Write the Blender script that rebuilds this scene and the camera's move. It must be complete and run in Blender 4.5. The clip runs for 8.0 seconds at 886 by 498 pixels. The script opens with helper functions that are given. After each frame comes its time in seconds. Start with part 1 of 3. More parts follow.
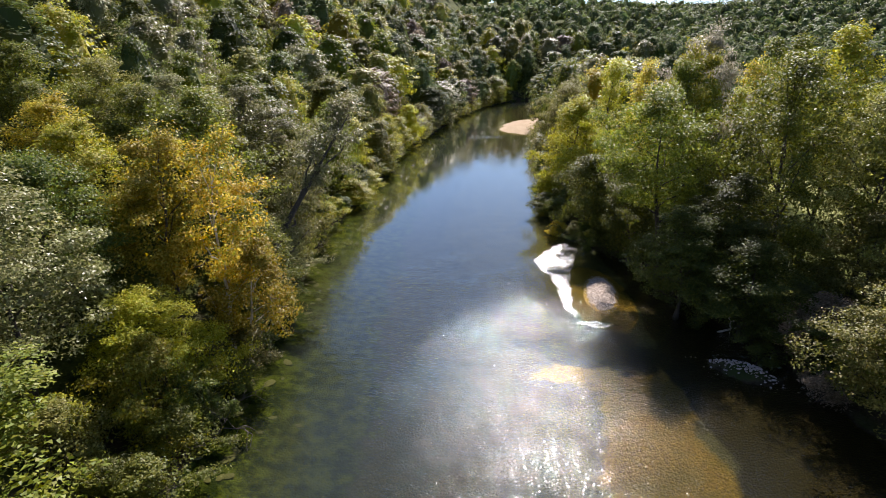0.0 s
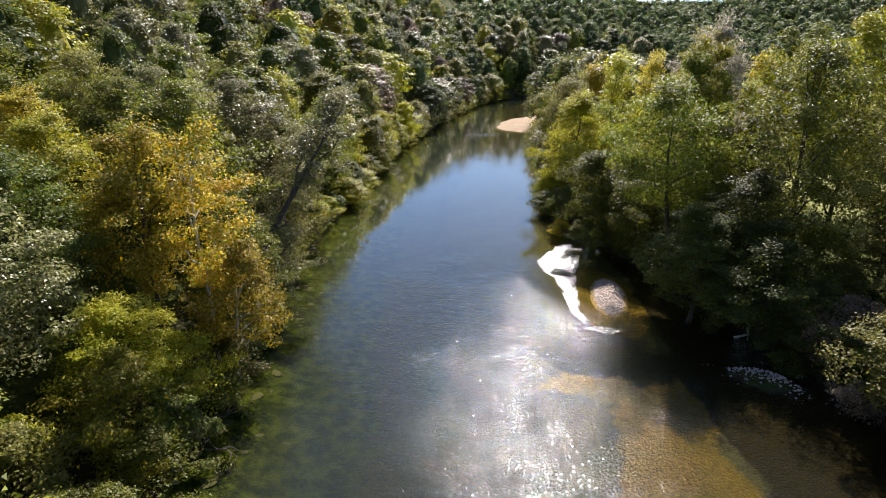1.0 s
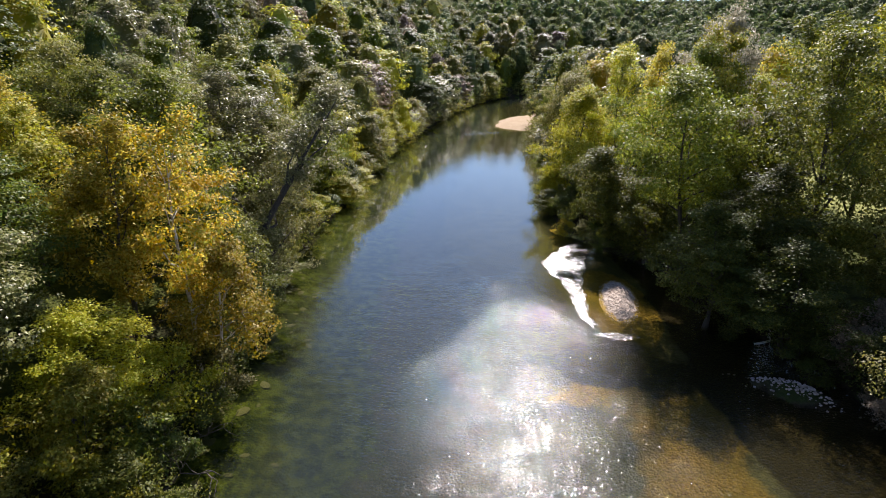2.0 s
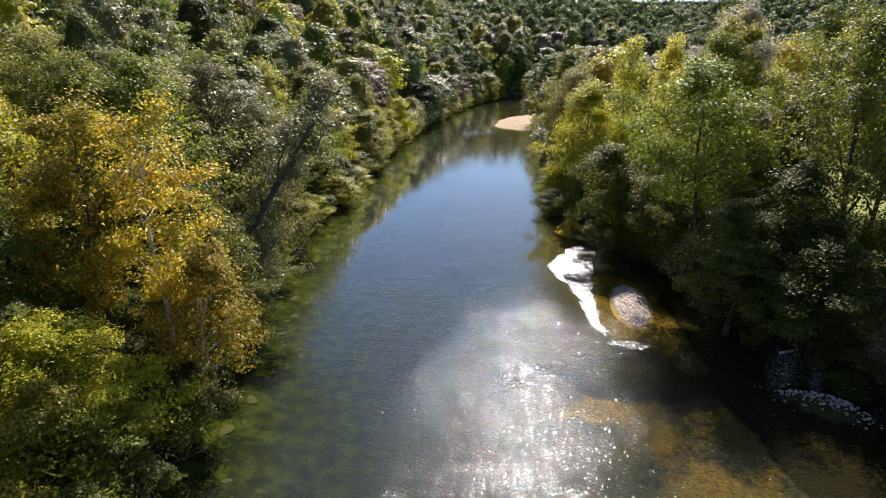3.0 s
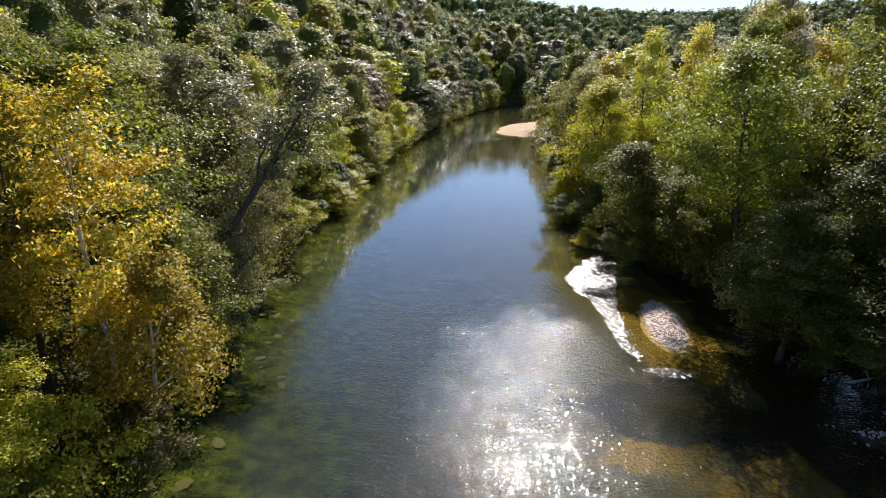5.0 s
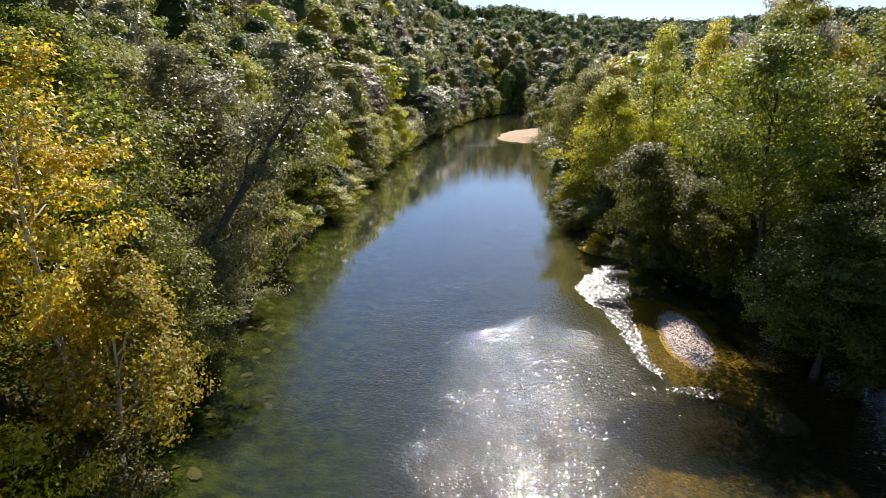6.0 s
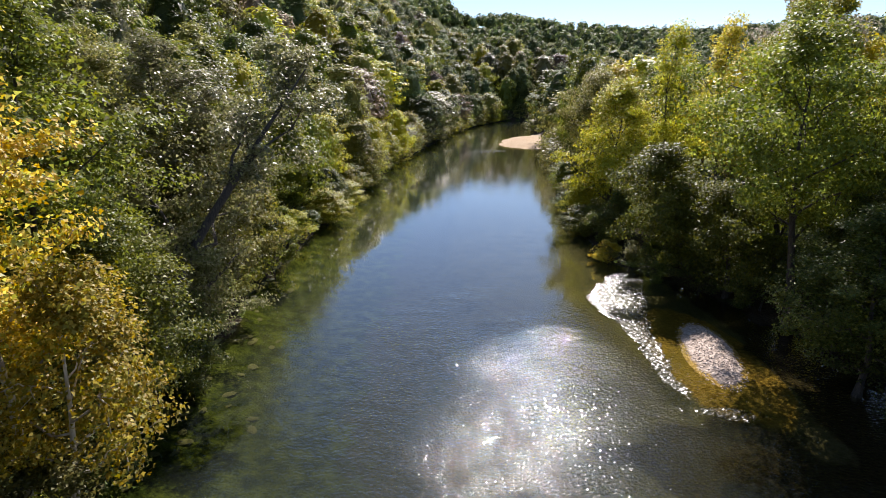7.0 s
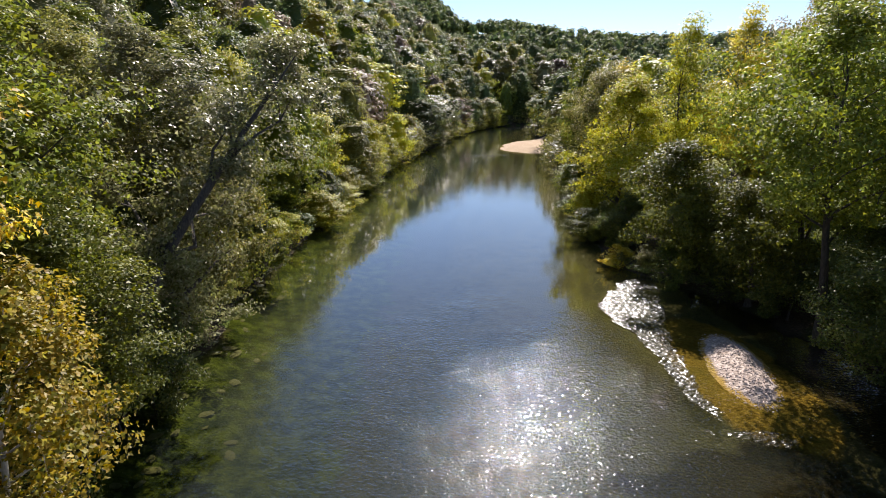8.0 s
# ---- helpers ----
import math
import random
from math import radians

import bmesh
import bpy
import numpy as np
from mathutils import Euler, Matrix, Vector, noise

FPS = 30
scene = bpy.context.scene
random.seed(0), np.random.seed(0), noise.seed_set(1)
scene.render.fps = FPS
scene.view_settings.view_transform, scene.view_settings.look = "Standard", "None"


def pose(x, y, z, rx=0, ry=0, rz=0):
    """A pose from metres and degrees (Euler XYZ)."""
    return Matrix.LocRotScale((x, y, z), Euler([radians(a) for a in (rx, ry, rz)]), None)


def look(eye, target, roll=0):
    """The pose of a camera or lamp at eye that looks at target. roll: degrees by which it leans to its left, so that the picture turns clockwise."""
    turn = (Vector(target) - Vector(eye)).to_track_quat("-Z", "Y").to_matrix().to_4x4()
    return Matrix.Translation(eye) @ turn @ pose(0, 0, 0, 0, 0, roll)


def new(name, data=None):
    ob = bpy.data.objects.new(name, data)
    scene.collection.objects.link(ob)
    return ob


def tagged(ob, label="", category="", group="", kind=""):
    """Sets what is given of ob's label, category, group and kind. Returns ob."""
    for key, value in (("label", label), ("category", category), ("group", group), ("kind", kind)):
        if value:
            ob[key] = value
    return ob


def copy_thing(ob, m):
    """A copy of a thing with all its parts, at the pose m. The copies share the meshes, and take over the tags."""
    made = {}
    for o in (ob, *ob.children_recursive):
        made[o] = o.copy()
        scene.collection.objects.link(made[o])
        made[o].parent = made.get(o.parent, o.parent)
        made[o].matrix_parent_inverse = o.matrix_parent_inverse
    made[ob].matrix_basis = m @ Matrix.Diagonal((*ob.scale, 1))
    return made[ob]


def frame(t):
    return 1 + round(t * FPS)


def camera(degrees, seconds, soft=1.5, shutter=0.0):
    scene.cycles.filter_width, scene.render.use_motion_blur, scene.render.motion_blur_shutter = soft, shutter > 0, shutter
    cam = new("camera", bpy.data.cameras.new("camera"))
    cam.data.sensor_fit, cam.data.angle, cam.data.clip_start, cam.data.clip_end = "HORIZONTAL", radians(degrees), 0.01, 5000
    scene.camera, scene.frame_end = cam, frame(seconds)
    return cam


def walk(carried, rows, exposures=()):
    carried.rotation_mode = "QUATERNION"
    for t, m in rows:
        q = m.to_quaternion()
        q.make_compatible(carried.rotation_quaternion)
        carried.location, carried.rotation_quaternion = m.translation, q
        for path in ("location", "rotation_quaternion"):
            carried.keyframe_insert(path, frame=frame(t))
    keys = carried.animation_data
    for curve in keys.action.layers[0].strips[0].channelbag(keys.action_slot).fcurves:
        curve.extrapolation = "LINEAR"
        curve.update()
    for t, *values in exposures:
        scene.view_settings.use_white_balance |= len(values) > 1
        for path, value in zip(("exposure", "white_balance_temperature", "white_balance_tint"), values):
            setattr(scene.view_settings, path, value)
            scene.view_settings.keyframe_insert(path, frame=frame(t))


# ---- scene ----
cam = camera(74.0, 8.0, 0.8)
PATH = [
    (0, (0.789, 1.054, 20.274), (0.691, 2.948, 19.637), 0.4),
    (0.5, (0.572, 2.375, 19.907), (0.482, 4.269, 19.27), 0.3),
    (1, (0.36, 3.699, 19.523), (0.277, 5.593, 18.885), 0.3),
    (1.5, (0.154, 5.026, 19.123), (0.077, 6.92, 18.485), 0.3),
    (3, (-0.427, 9.023, 17.845), (-0.49, 10.92, 17.214), 0.3),
    (3.5, (-0.606, 10.361, 17.399), (-0.666, 12.259, 16.774), 0.3),
    (4, (-0.778, 11.701, 16.945), (-0.836, 13.603, 16.328), 0.4),
    (4.5, (-0.941, 13.044, 16.485), (-0.998, 14.949, 15.878), 0.4),
    (6, (-1.378, 17.089, 15.088), (-1.433, 19.006, 14.52), 0.5),
    (6.5, (-1.504, 18.442, 14.621), (-1.56, 20.363, 14.068), 0.5),
    (7, (-1.62, 19.798, 14.158), (-1.675, 21.723, 13.618), 0.5),
    (7.5, (-1.725, 21.156, 13.698), (-1.78, 23.085, 13.17), 0.5),
    (8, (-1.819, 22.517, 13.244), (-1.872, 24.448, 12.726), 0.6),
]
EXPOSURE = 1.19
walk(cam, [(t, look(eye, target, roll)) for t, eye, target, roll in PATH], [(0, EXPOSURE, 6500, 17), (8, EXPOSURE, 6500, 17)])

# ---- light: clear autumn midday, sun ahead and a little to the right ----
SUN_UP, SUN_AZ = 43.0, 8.0
world = bpy.data.worlds.new("sky")
scene.world = world
world.use_nodes = True
sky = world.node_tree.nodes.new("ShaderNodeTexSky")
sky.sky_type, sky.sun_disc = "NISHITA", False
sky.sun_elevation, sky.sun_rotation = radians(SUN_UP), radians(SUN_AZ)
sky.air_density, sky.dust_density, sky.ozone_density = 1.0, 0.3, 3.0
sky.altitude = 1500
world.node_tree.nodes["Background"].inputs["Strength"].default_value = 0.07
world.node_tree.links.new(sky.outputs["Color"], world.node_tree.nodes["Background"].inputs["Color"])
sun_data = bpy.data.lights.new("sun", "SUN")
sun_data.energy, sun_data.angle, sun_data.color = 5.0, radians(0.5), (1.0, 0.95, 0.87)
sun = new("sun", sun_data)
sun_way = Vector((math.sin(radians(SUN_AZ)) * math.cos(radians(SUN_UP)), math.cos(radians(SUN_AZ)) * math.cos(radians(SUN_UP)), math.sin(radians(SUN_UP))))
sun.matrix_world = look(sun_way * 100, (0, 0, 0))


# ---- materials ----
class Nodes:
    """A material with a short way to add and join nodes."""

    def __init__(self, name):
        self.mat = bpy.data.materials.new(name)
        self.mat.use_nodes = True
        self.tree = self.mat.node_tree
        self.tree.nodes.clear()
        self.out = self.tree.nodes.new("ShaderNodeOutputMaterial")

    def add(self, kind, props=(), **inputs):
        n = self.tree.nodes.new("ShaderNode" + kind)
        for key, value in props:
            if key == "operation":
                n.operation = value
            elif key == "data_type":
                n.data_type = value
            elif key == "blend_type":
                n.blend_type = value
            elif key == "attribute_name":
                n.attribute_name = value
        for key, value in inputs.items():
            slot = n.inputs[int(key[1:])] if key[0] == "i" and key[1:].isdigit() else n.inputs[key.replace("_", " ")]
            if isinstance(value, bpy.types.NodeSocket):
                self.tree.links.new(value, slot)
            else:
                slot.default_value = value
        return n

    def noise(self, where, scale, detail=3.0, rough=0.55):
        return self.add("TexNoise", Vector=where, Scale=scale, Detail=detail, Roughness=rough).outputs["Fac"]

    def ramp(self, fac, *stops):
        n = self.add("ValToRGB", Fac=fac)
        els = n.color_ramp.elements
        while len(els) < len(stops):
            els.new(0.5)
        for e, (p, c) in zip(els, stops):
            e.position, e.color = p, (*c, 1) if len(c) == 3 else c
        return n.outputs["Color"]

    def span(self, value, a, b, c=0.0, d=1.0):
        return self.add("MapRange", i0=value, i1=a, i2=b, i3=c, i4=d).outputs[0]

    def math(self, op, a, b=0.0):
        return self.add("Math", [("operation", op)], i0=a, i1=b).outputs[0]

    def blend(self, fac, a, b, how="MIX"):
        n = self.add("Mix", [("data_type", "RGBA"), ("blend_type", how)], i0=fac, i6=a, i7=b)
        return n.outputs[2]

    def bump(self, height, distance, strength=1.0):
        return self.add("Bump", Height=height, Distance=distance, Strength=strength).outputs["Normal"]

    def done(self, shader):
        self.tree.links.new(shader, self.out.inputs["Surface"])
        return self.mat


def rgba(c):
    return (*c, 1.0)


def leaf_material(name, base, other, share=0.3, gloss=0.52, glow=0.34):
    """Leaves: a base colour that differs from tree to tree and leaf to leaf, a share of them in another colour, light shining through."""
    m = Nodes(name)
    island = m.add("NewGeometry").outputs["Random Per Island"]
    tone = m.add("Attribute", [("attribute_name", "tone")]).outputs["Fac"]
    whole = m.math("FRACT", m.math("ADD", m.add("ObjectInfo").outputs["Random"], tone))
    where = m.add("TexCoord").outputs["Object"]
    patch = m.noise(where, 0.45, 2.0)
    pick = m.math("ADD", m.math("MULTIPLY", island, 0.6), m.math("MULTIPLY", patch, 0.8))
    pick = m.span(pick, 0.95 - share, 1.05 - share)
    colour = m.blend(pick, rgba(base), rgba(other))
    mixed = m.math("FRACT", m.math("MULTIPLY", island, 37.7))
    hue = m.math("ADD", m.span(whole, 0, 1, 0.49, 0.508), m.span(mixed, 0, 1, -0.012, 0.012))
    value = m.math("MULTIPLY", m.span(whole, 0, 1, 0.65, 1.3), m.span(mixed, 0, 1, 0.6, 1.4))
    colour = m.add("HueSaturation", Hue=hue, Saturation=m.span(mixed, 0, 1, 1.1, 0.9), Value=value, Color=colour).outputs[0]
    front = m.add("BsdfPrincipled", Base_Color=colour, Roughness=gloss, Specular_IOR_Level=0.24)
    shine = m.add("HueSaturation", Hue=0.503, Saturation=1.0, Value=2.1, Color=colour).outputs[0]
    back = m.add("BsdfTranslucent", Color=shine)
    return m.done(m.add("MixShader", i0=glow, i1=front.outputs[0], i2=back.outputs[0]).outputs[0])


def bark_material(name, dark, light, scale=3.0, blotch=0.0):
    m = Nodes(name)
    where = m.add("TexCoord").outputs["Object"]
    long = m.add("Mapping", Vector=where, Scale=(1, 1, 0.18)).outputs[0]
    grain = m.noise(long, scale * 5, 5.0, 0.7)
    colour = m.blend(m.span(grain, 0.35, 0.65), rgba(dark), rgba(light))
    if blotch:
        spots = m.span(m.noise(where, 1.3, 3.0), 0.5, 0.56)
        colour = m.blend(m.math("MULTIPLY", spots, blotch), colour, (0.16, 0.12, 0.08, 1))
    s = m.add("BsdfPrincipled", Base_Color=colour, Roughness=0.85, Normal=m.bump(grain, 0.03))
    return m.done(s.outputs[0])


LEAF = {
    "green": leaf_material("leaf_green", (0.092, 0.112, 0.010), (0.16, 0.165, 0.015), 0.25),
    "dark": leaf_material("leaf_dark_green", (0.05, 0.07, 0.010), (0.095, 0.105, 0.014), 0.25),
    "olive": leaf_material("leaf_olive", (0.125, 0.125, 0.022), (0.2, 0.178, 0.04), 0.25),
    "silver": leaf_material("leaf_silver_green", (0.122, 0.125, 0.038), (0.2, 0.185, 0.085), 0.25, 0.4, 0.3),
    "lime": leaf_material("leaf_yellow_green", (0.185, 0.20, 0.012), (0.28, 0.25, 0.02), 0.35),
    "bright": leaf_material("leaf_bright_lime", (0.27, 0.285, 0.012), (0.36, 0.325, 0.02), 0.3),
    "yellow": leaf_material("leaf_yellow", (0.235, 0.215, 0.015), (0.36, 0.27, 0.02), 0.35),
    "gold": leaf_material("leaf_gold", (0.215, 0.20, 0.016), (0.36, 0.23, 0.014), 0.36),
    "pale": leaf_material("leaf_pale_grey", (0.20, 0.185, 0.11), (0.31, 0.27, 0.20), 0.3, 0.45, 0.3),
    # leaves of far trees, with the bluish haze of distance mixed into the colour
    "slate": leaf_material("leaf_haze_blue_green", (0.072, 0.098, 0.030), (0.118, 0.136, 0.042), 0.25, 0.7, 0.24),
    "dry": leaf_material("leaf_dry", (0.15, 0.12, 0.08), (0.22, 0.16, 0.11), 0.3, 0.6, 0.25),
}
BARK = bark_material("bark", (0.025, 0.019, 0.014), (0.085, 0.068, 0.05))
PALE_BARK = bark_material("pale_bark", (0.32, 0.28, 0.22), (0.55, 0.51, 0.44), 1.5, 0.6)
BLEACHED = bark_material("bleached_wood", (0.38, 0.34, 0.29), (0.62, 0.58, 0.52), 2.0)


def ground_material():
    m = Nodes("ground_soil")
    where = m.add("TexCoord").outputs["Object"]

    def zone(name):
        return m.add("Attribute", [("attribute_name", name)]).outputs["Fac"]

    coarse, fine = m.noise(where, 0.35, 4.0), m.noise(where, 9.0, 4.0, 0.65)
    cells = m.add("TexVoronoi", Vector=where, Scale=7.0, Randomness=1.0)
    stone = m.math("FRACT", m.math("MULTIPLY", cells.outputs["Color"], 3.3))
    pebble = cells.outputs["Distance"]
    litter = m.blend(m.span(fine, 0.35, 0.7), (0.028, 0.022, 0.014, 1), (0.085, 0.062, 0.038, 1))
    litter = m.blend(m.span(coarse, 0.45, 0.65), litter, (0.035, 0.045, 0.014, 1))
    brush = m.blend(m.span(m.noise(where, 0.6, 5.0, 0.7), 0.35, 0.65), (0.02, 0.028, 0.006, 1), (0.09, 0.10, 0.02, 1))
    grass = m.blend(m.span(fine, 0.3, 0.7), (0.14, 0.16, 0.045, 1), (0.26, 0.25, 0.09, 1))
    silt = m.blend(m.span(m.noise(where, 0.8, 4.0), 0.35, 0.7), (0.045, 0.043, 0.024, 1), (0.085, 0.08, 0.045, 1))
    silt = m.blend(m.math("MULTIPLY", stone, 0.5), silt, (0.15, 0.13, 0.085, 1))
    gold = m.blend(stone, (0.165, 0.095, 0.018, 1), (0.33, 0.215, 0.053, 1))
    gold = m.blend(m.span(coarse, 0.4, 0.7), gold, (0.16, 0.12, 0.03, 1))
    weed = m.blend(m.span(m.noise(where, 1.1, 6.0, 0.7), 0.42, 0.62), (0.018, 0.03, 0.006, 1), (0.10, 0.125, 0.02, 1))
    gravel = m.blend(stone, (0.24, 0.19, 0.155, 1), (0.46, 0.39, 0.34, 1))
    rough_edge = m.span(m.noise(where, 1.1, 4.0), 0, 1, -0.35, 0.35)

    def mask(name):
        return m.span(m.math("ADD", zone(name), rough_edge), 0.38, 0.62)

    colour = m.blend(mask("brush"), litter, brush)
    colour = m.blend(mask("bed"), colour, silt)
    colour = m.blend(mask("weed"), colour, weed)
    colour = m.blend(mask("gold"), colour, gold)
    # dark bed colour: mud in the pool, painted-in shade along the right bank
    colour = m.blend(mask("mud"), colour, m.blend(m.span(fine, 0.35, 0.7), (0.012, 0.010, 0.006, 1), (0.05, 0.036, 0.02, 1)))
    colour = m.blend(mask("gravel"), colour, gravel)
    colour = m.blend(mask("sand"), colour, m.blend(m.math("ADD", m.math("MULTIPLY", stone, 0.4), m.math("MULTIPLY", m.noise(where, 0.25, 5.0, 0.7), 0.7)), (0.20, 0.13, 0.065, 1), (0.46, 0.37, 0.27, 1)))
    colour = m.blend(mask("meadow"), colour, grass)
    s = m.add("BsdfPrincipled", Base_Color=colour, Roughness=0.95, Specular_IOR_Level=0.06, Normal=m.bump(m.math("ADD", fine, m.math("MULTIPLY", pebble, -0.7)), 0.06))
    return m.done(s.outputs[0])


def water_material(name, ripple, size, rough, murk):
    """Clear to slightly murky river water: what lies below shows through, gloss by Fresnel, wavelets as relief."""
    m = Nodes(name)
    where = m.add("TexCoord").outputs["Object"]
    long = m.add("Mapping", Vector=where, Scale=(1.0, 1.35, 1.0), Rotation=(0, 0, 0.25)).outputs[0]
    stir = m.add("Attribute", [("attribute_name", "ripple")]).outputs["Fac"]
    wind = m.math("MULTIPLY", m.span(m.noise(where, 0.12, 2.0), 0.35, 0.65, 0.7, 1.1), stir)
    height = m.math("MULTIPLY", m.noise(long, size, 1.0, 0.5), m.math("MULTIPLY", wind, ripple))
    swell = m.math("MULTIPLY", m.noise(long, size * 0.22, 1.0), m.math("MULTIPLY", wind, ripple * 1.2))
    normal = m.bump(m.math("ADD", height, swell), 1.0)
    gloss = m.add("BsdfGlossy", Color=(1, 1, 1, 1), Roughness=m.span(stir, 0, 1, 0.01, rough), Normal=normal)
    clear = m.add("BsdfTransparent", Color=(0.66, 0.66, 0.48, 1))
    cloud = m.add("BsdfDiffuse", Color=(0.030, 0.037, 0.034, 1))
    depth = m.add("Attribute", [("attribute_name", "depth")]).outputs["Fac"]
    body = m.add("MixShader", i0=m.math("MULTIPLY", depth, murk), i1=clear.outputs[0], i2=cloud.outputs[0])
    facing = m.add("LayerWeight", Blend=0.5, Normal=normal).outputs["Facing"]
    fac = m.math("ADD", 0.002, m.math("MULTIPLY", 0.998, m.math("POWER", facing, 3.6)))
    return m.done(m.add("MixShader", i0=fac, i1=body.outputs[0], i2=gloss.outputs[0]).outputs[0])


GROUND = ground_material()
WATER = water_material("river_water", 0.05, 4.5, 0.04, 0.45)
RIFFLE = water_material("riffle_water", 0.08, 3.6, 0.2, 0.2)
FAR_RIFFLE = water_material("far_riffle_water", 0.035, 1.6, 0.1, 0.3)


def stone_material(name, dark, light):
    m = Nodes(name)
    where = m.add("TexCoord").outputs["Object"]
    tone = m.add("NewGeometry").outputs["Random Per Island"]
    grain = m.noise(where, 6.0, 5.0, 0.65)
    colour = m.blend(m.math("ADD", m.math("MULTIPLY", tone, 0.6), m.math("MULTIPLY", grain, 0.4)), rgba(dark), rgba(light))
    return m.done(m.add("BsdfPrincipled", Base_Color=colour, Roughness=0.8, Normal=m.bump(grain, 0.02)).outputs[0])


PEBBLE = stone_material("pebble_stone", (0.20, 0.15, 0.125), (0.50, 0.42, 0.37))
LEDGE = stone_material("ledge_stone", (0.05, 0.055, 0.02), (0.16, 0.155, 0.06))

# ---- the lie of the land ----
# The river's middle line: x, y, half its width.
RIVER = [(5.6, -160, 19.2), (5.6, 24, 19.2), (4.0, 36, 17.8), (2.2, 44, 17.4), (1.0, 52, 16.6), (-1.4, 60, 14.6), (-2.6, 68, 13.0), (-2.2, 88, 13.0),
         (-1.3, 101, 13.3), (0.4, 125, 13.8), (4.4, 156, 14.0), (7.3, 190, 12.3), (12.2, 225, 9.8), (24, 258, 10), (52, 276, 7), (100, 286, 3), (300, 290, 2), (900, 260, 2)]


def bank(x, y):
    """How far a place lies beyond the water's edge (minus: in the river), and which side: -1 left of the stream, 1 right."""
    x, y = np.asarray(x, float), np.asarray(y, float)
    best, off, side = np.full(x.shape, 1e9), np.full(x.shape, 1e9), np.ones(x.shape)
    for (ax, ay, aw), (bx, by, bw) in zip(RIVER, RIVER[1:]):
        ux, uy = bx - ax, by - ay
        s = np.clip(((x - ax) * ux + (y - ay) * uy) / (ux * ux + uy * uy), 0, 1)
        dx, dy = x - ax - s * ux, y - ay - s * uy
        dist = np.hypot(dx, dy)
        near = dist < best
        best = np.where(near, dist, best)
        off = np.where(near, dist - (aw + s * (bw - aw)), off)
        side = np.where(near, np.where(ux * dy - uy * dx > 0, -1.0, 1.0), side)
    return off, side


def smooth(v, a, b):
    t = np.clip((v - a) / (b - a), 0, 1)
    return t * t * (3 - 2 * t)


def spit(x, y, cx, cy, ax, ay, long, wide):
    """1 in the middle of a lengthwise patch, 0 at its rim."""
    n = math.hypot(ax, ay)
    u, v = ((x - cx) * ax + (y - cy) * ay) / n / long, ((x - cx) * ay - (y - cy) * ax) / n / wide
    return np.clip(1 - np.hypot(u, v), -1, 1)


def waves(x, y, size):
    s = 1.0 / size
    return (np.sin(x * s * 1.3 + 1.7 * np.sin(y * s * 0.7 + 1)) + np.sin(y * s * 1.1 + 1.9 * np.sin(x * s * 0.6 + 2)) + 0.6 * np.sin((x + y) * s * 2.3 + 1.1 * np.sin((x - y) * s * 1.7))) / 2.6


def land(x, y):
    """The ground's height at places."""
    x, y = np.asarray(x, float), np.asarray(y, float)
    d, side = bank(x, y)
    d = d + 0.7 * waves(x, y, 2.6)
    steep = 0.40 + 0.5 * smooth(y, 70, 190)
    cap = 52 - 28 * smooth(x, -35, 5) - 12 * smooth(x, 20, 160)
    rise = np.maximum(d - 3, 0)
    hill = 1.1 * smooth(d, 0, 2.5) + cap * (1 - np.exp(-steep * rise / cap)) + 1.2 * waves(x, y, 13) * smooth(d, 4, 20)
    plain = 1.0 * smooth(d, 0, 3) + 0.9 * smooth(d, 4, 18) + 0.25 * waves(x, y, 9) * smooth(d, 2, 10)
    z = np.where(side < 0, hill, plain)
    bed = np.where(side < 0, -1.5 * (1 - np.exp(np.minimum(d, 0) / 5.0)), -1.6 * (1 - np.exp(np.minimum(d, 0) / 22.0)))
    z = np.where(d < 0, bed + 0.04 * waves(x, y, 1.3), z)
    # gravel spit, its shoal, and the far gravel bar
    shoal = spit(x, y, 11.3, 51.5, -3.6, 13, 11.5, 5.2)
    z = np.where((d < 0) & (shoal > 0), np.maximum(z, z + (-0.02 - z) * smooth(shoal, 0, 0.45)), z)
    z = z + 0.3 * smooth(spit(x, y, 12.3, 50.0, 0.9, 6.5, 4.6, 1.5), 0, 0.6)
    z = z + 0.75 * smooth(spit(x, y, 19.0, 36.8, 1, -0.8, 3.2, 1.3), 0, 0.7)
    far = spit(x, y, 18.5, 176, 0.3, 1, 28, 12) + 0.07 * waves(x, y, 2.3)
    z = np.where((far > 0) & (d < 3), np.maximum(z, -0.25 + 0.9 * smooth(far, 0, 0.7)), z)
    # the ridge beyond the valley
    away = np.hypot(x * 0.8, y)
    ridge = 40 * np.exp(-((y + 0.12 * x - 600) / 170) ** 2) * smooth(x, -500, 60) * (0.85 + 0.15 * np.sin(x / 110.0 + 0.6)) + 5 * waves(x, y, 60) * smooth(away, 330, 520)
    z = z + np.maximum(ridge, 0) * smooth(d, 20, 140)
    right_hill = 30 * smooth(x, 180, 520) * smooth(d, 20, 120)
    return z + right_hill


def fast_mesh(name, verts, faces, smoothed=True):
    """A mesh from vertices and a table of faces with the same number of corners."""
    me = bpy.data.meshes.new(name)
    verts, faces = np.asarray(verts, np.float32), np.asarray(faces, np.int32)
    count, corners = faces.shape
    me.vertices.add(len(verts))
    me.vertices.foreach_set("co", verts.ravel())
    me.loops.add(count * corners)
    me.loops.foreach_set("vertex_index", faces.ravel())
    me.polygons.add(count)
    me.polygons.foreach_set("loop_start", np.arange(count, dtype=np.int32) * corners)
    me.polygons.foreach_set("loop_total", np.full(count, corners, np.int32))
    me.update(calc_edges=True)
    me.polygons.foreach_set("use_smooth", np.full(count, smoothed))
    me.validate()
    return me


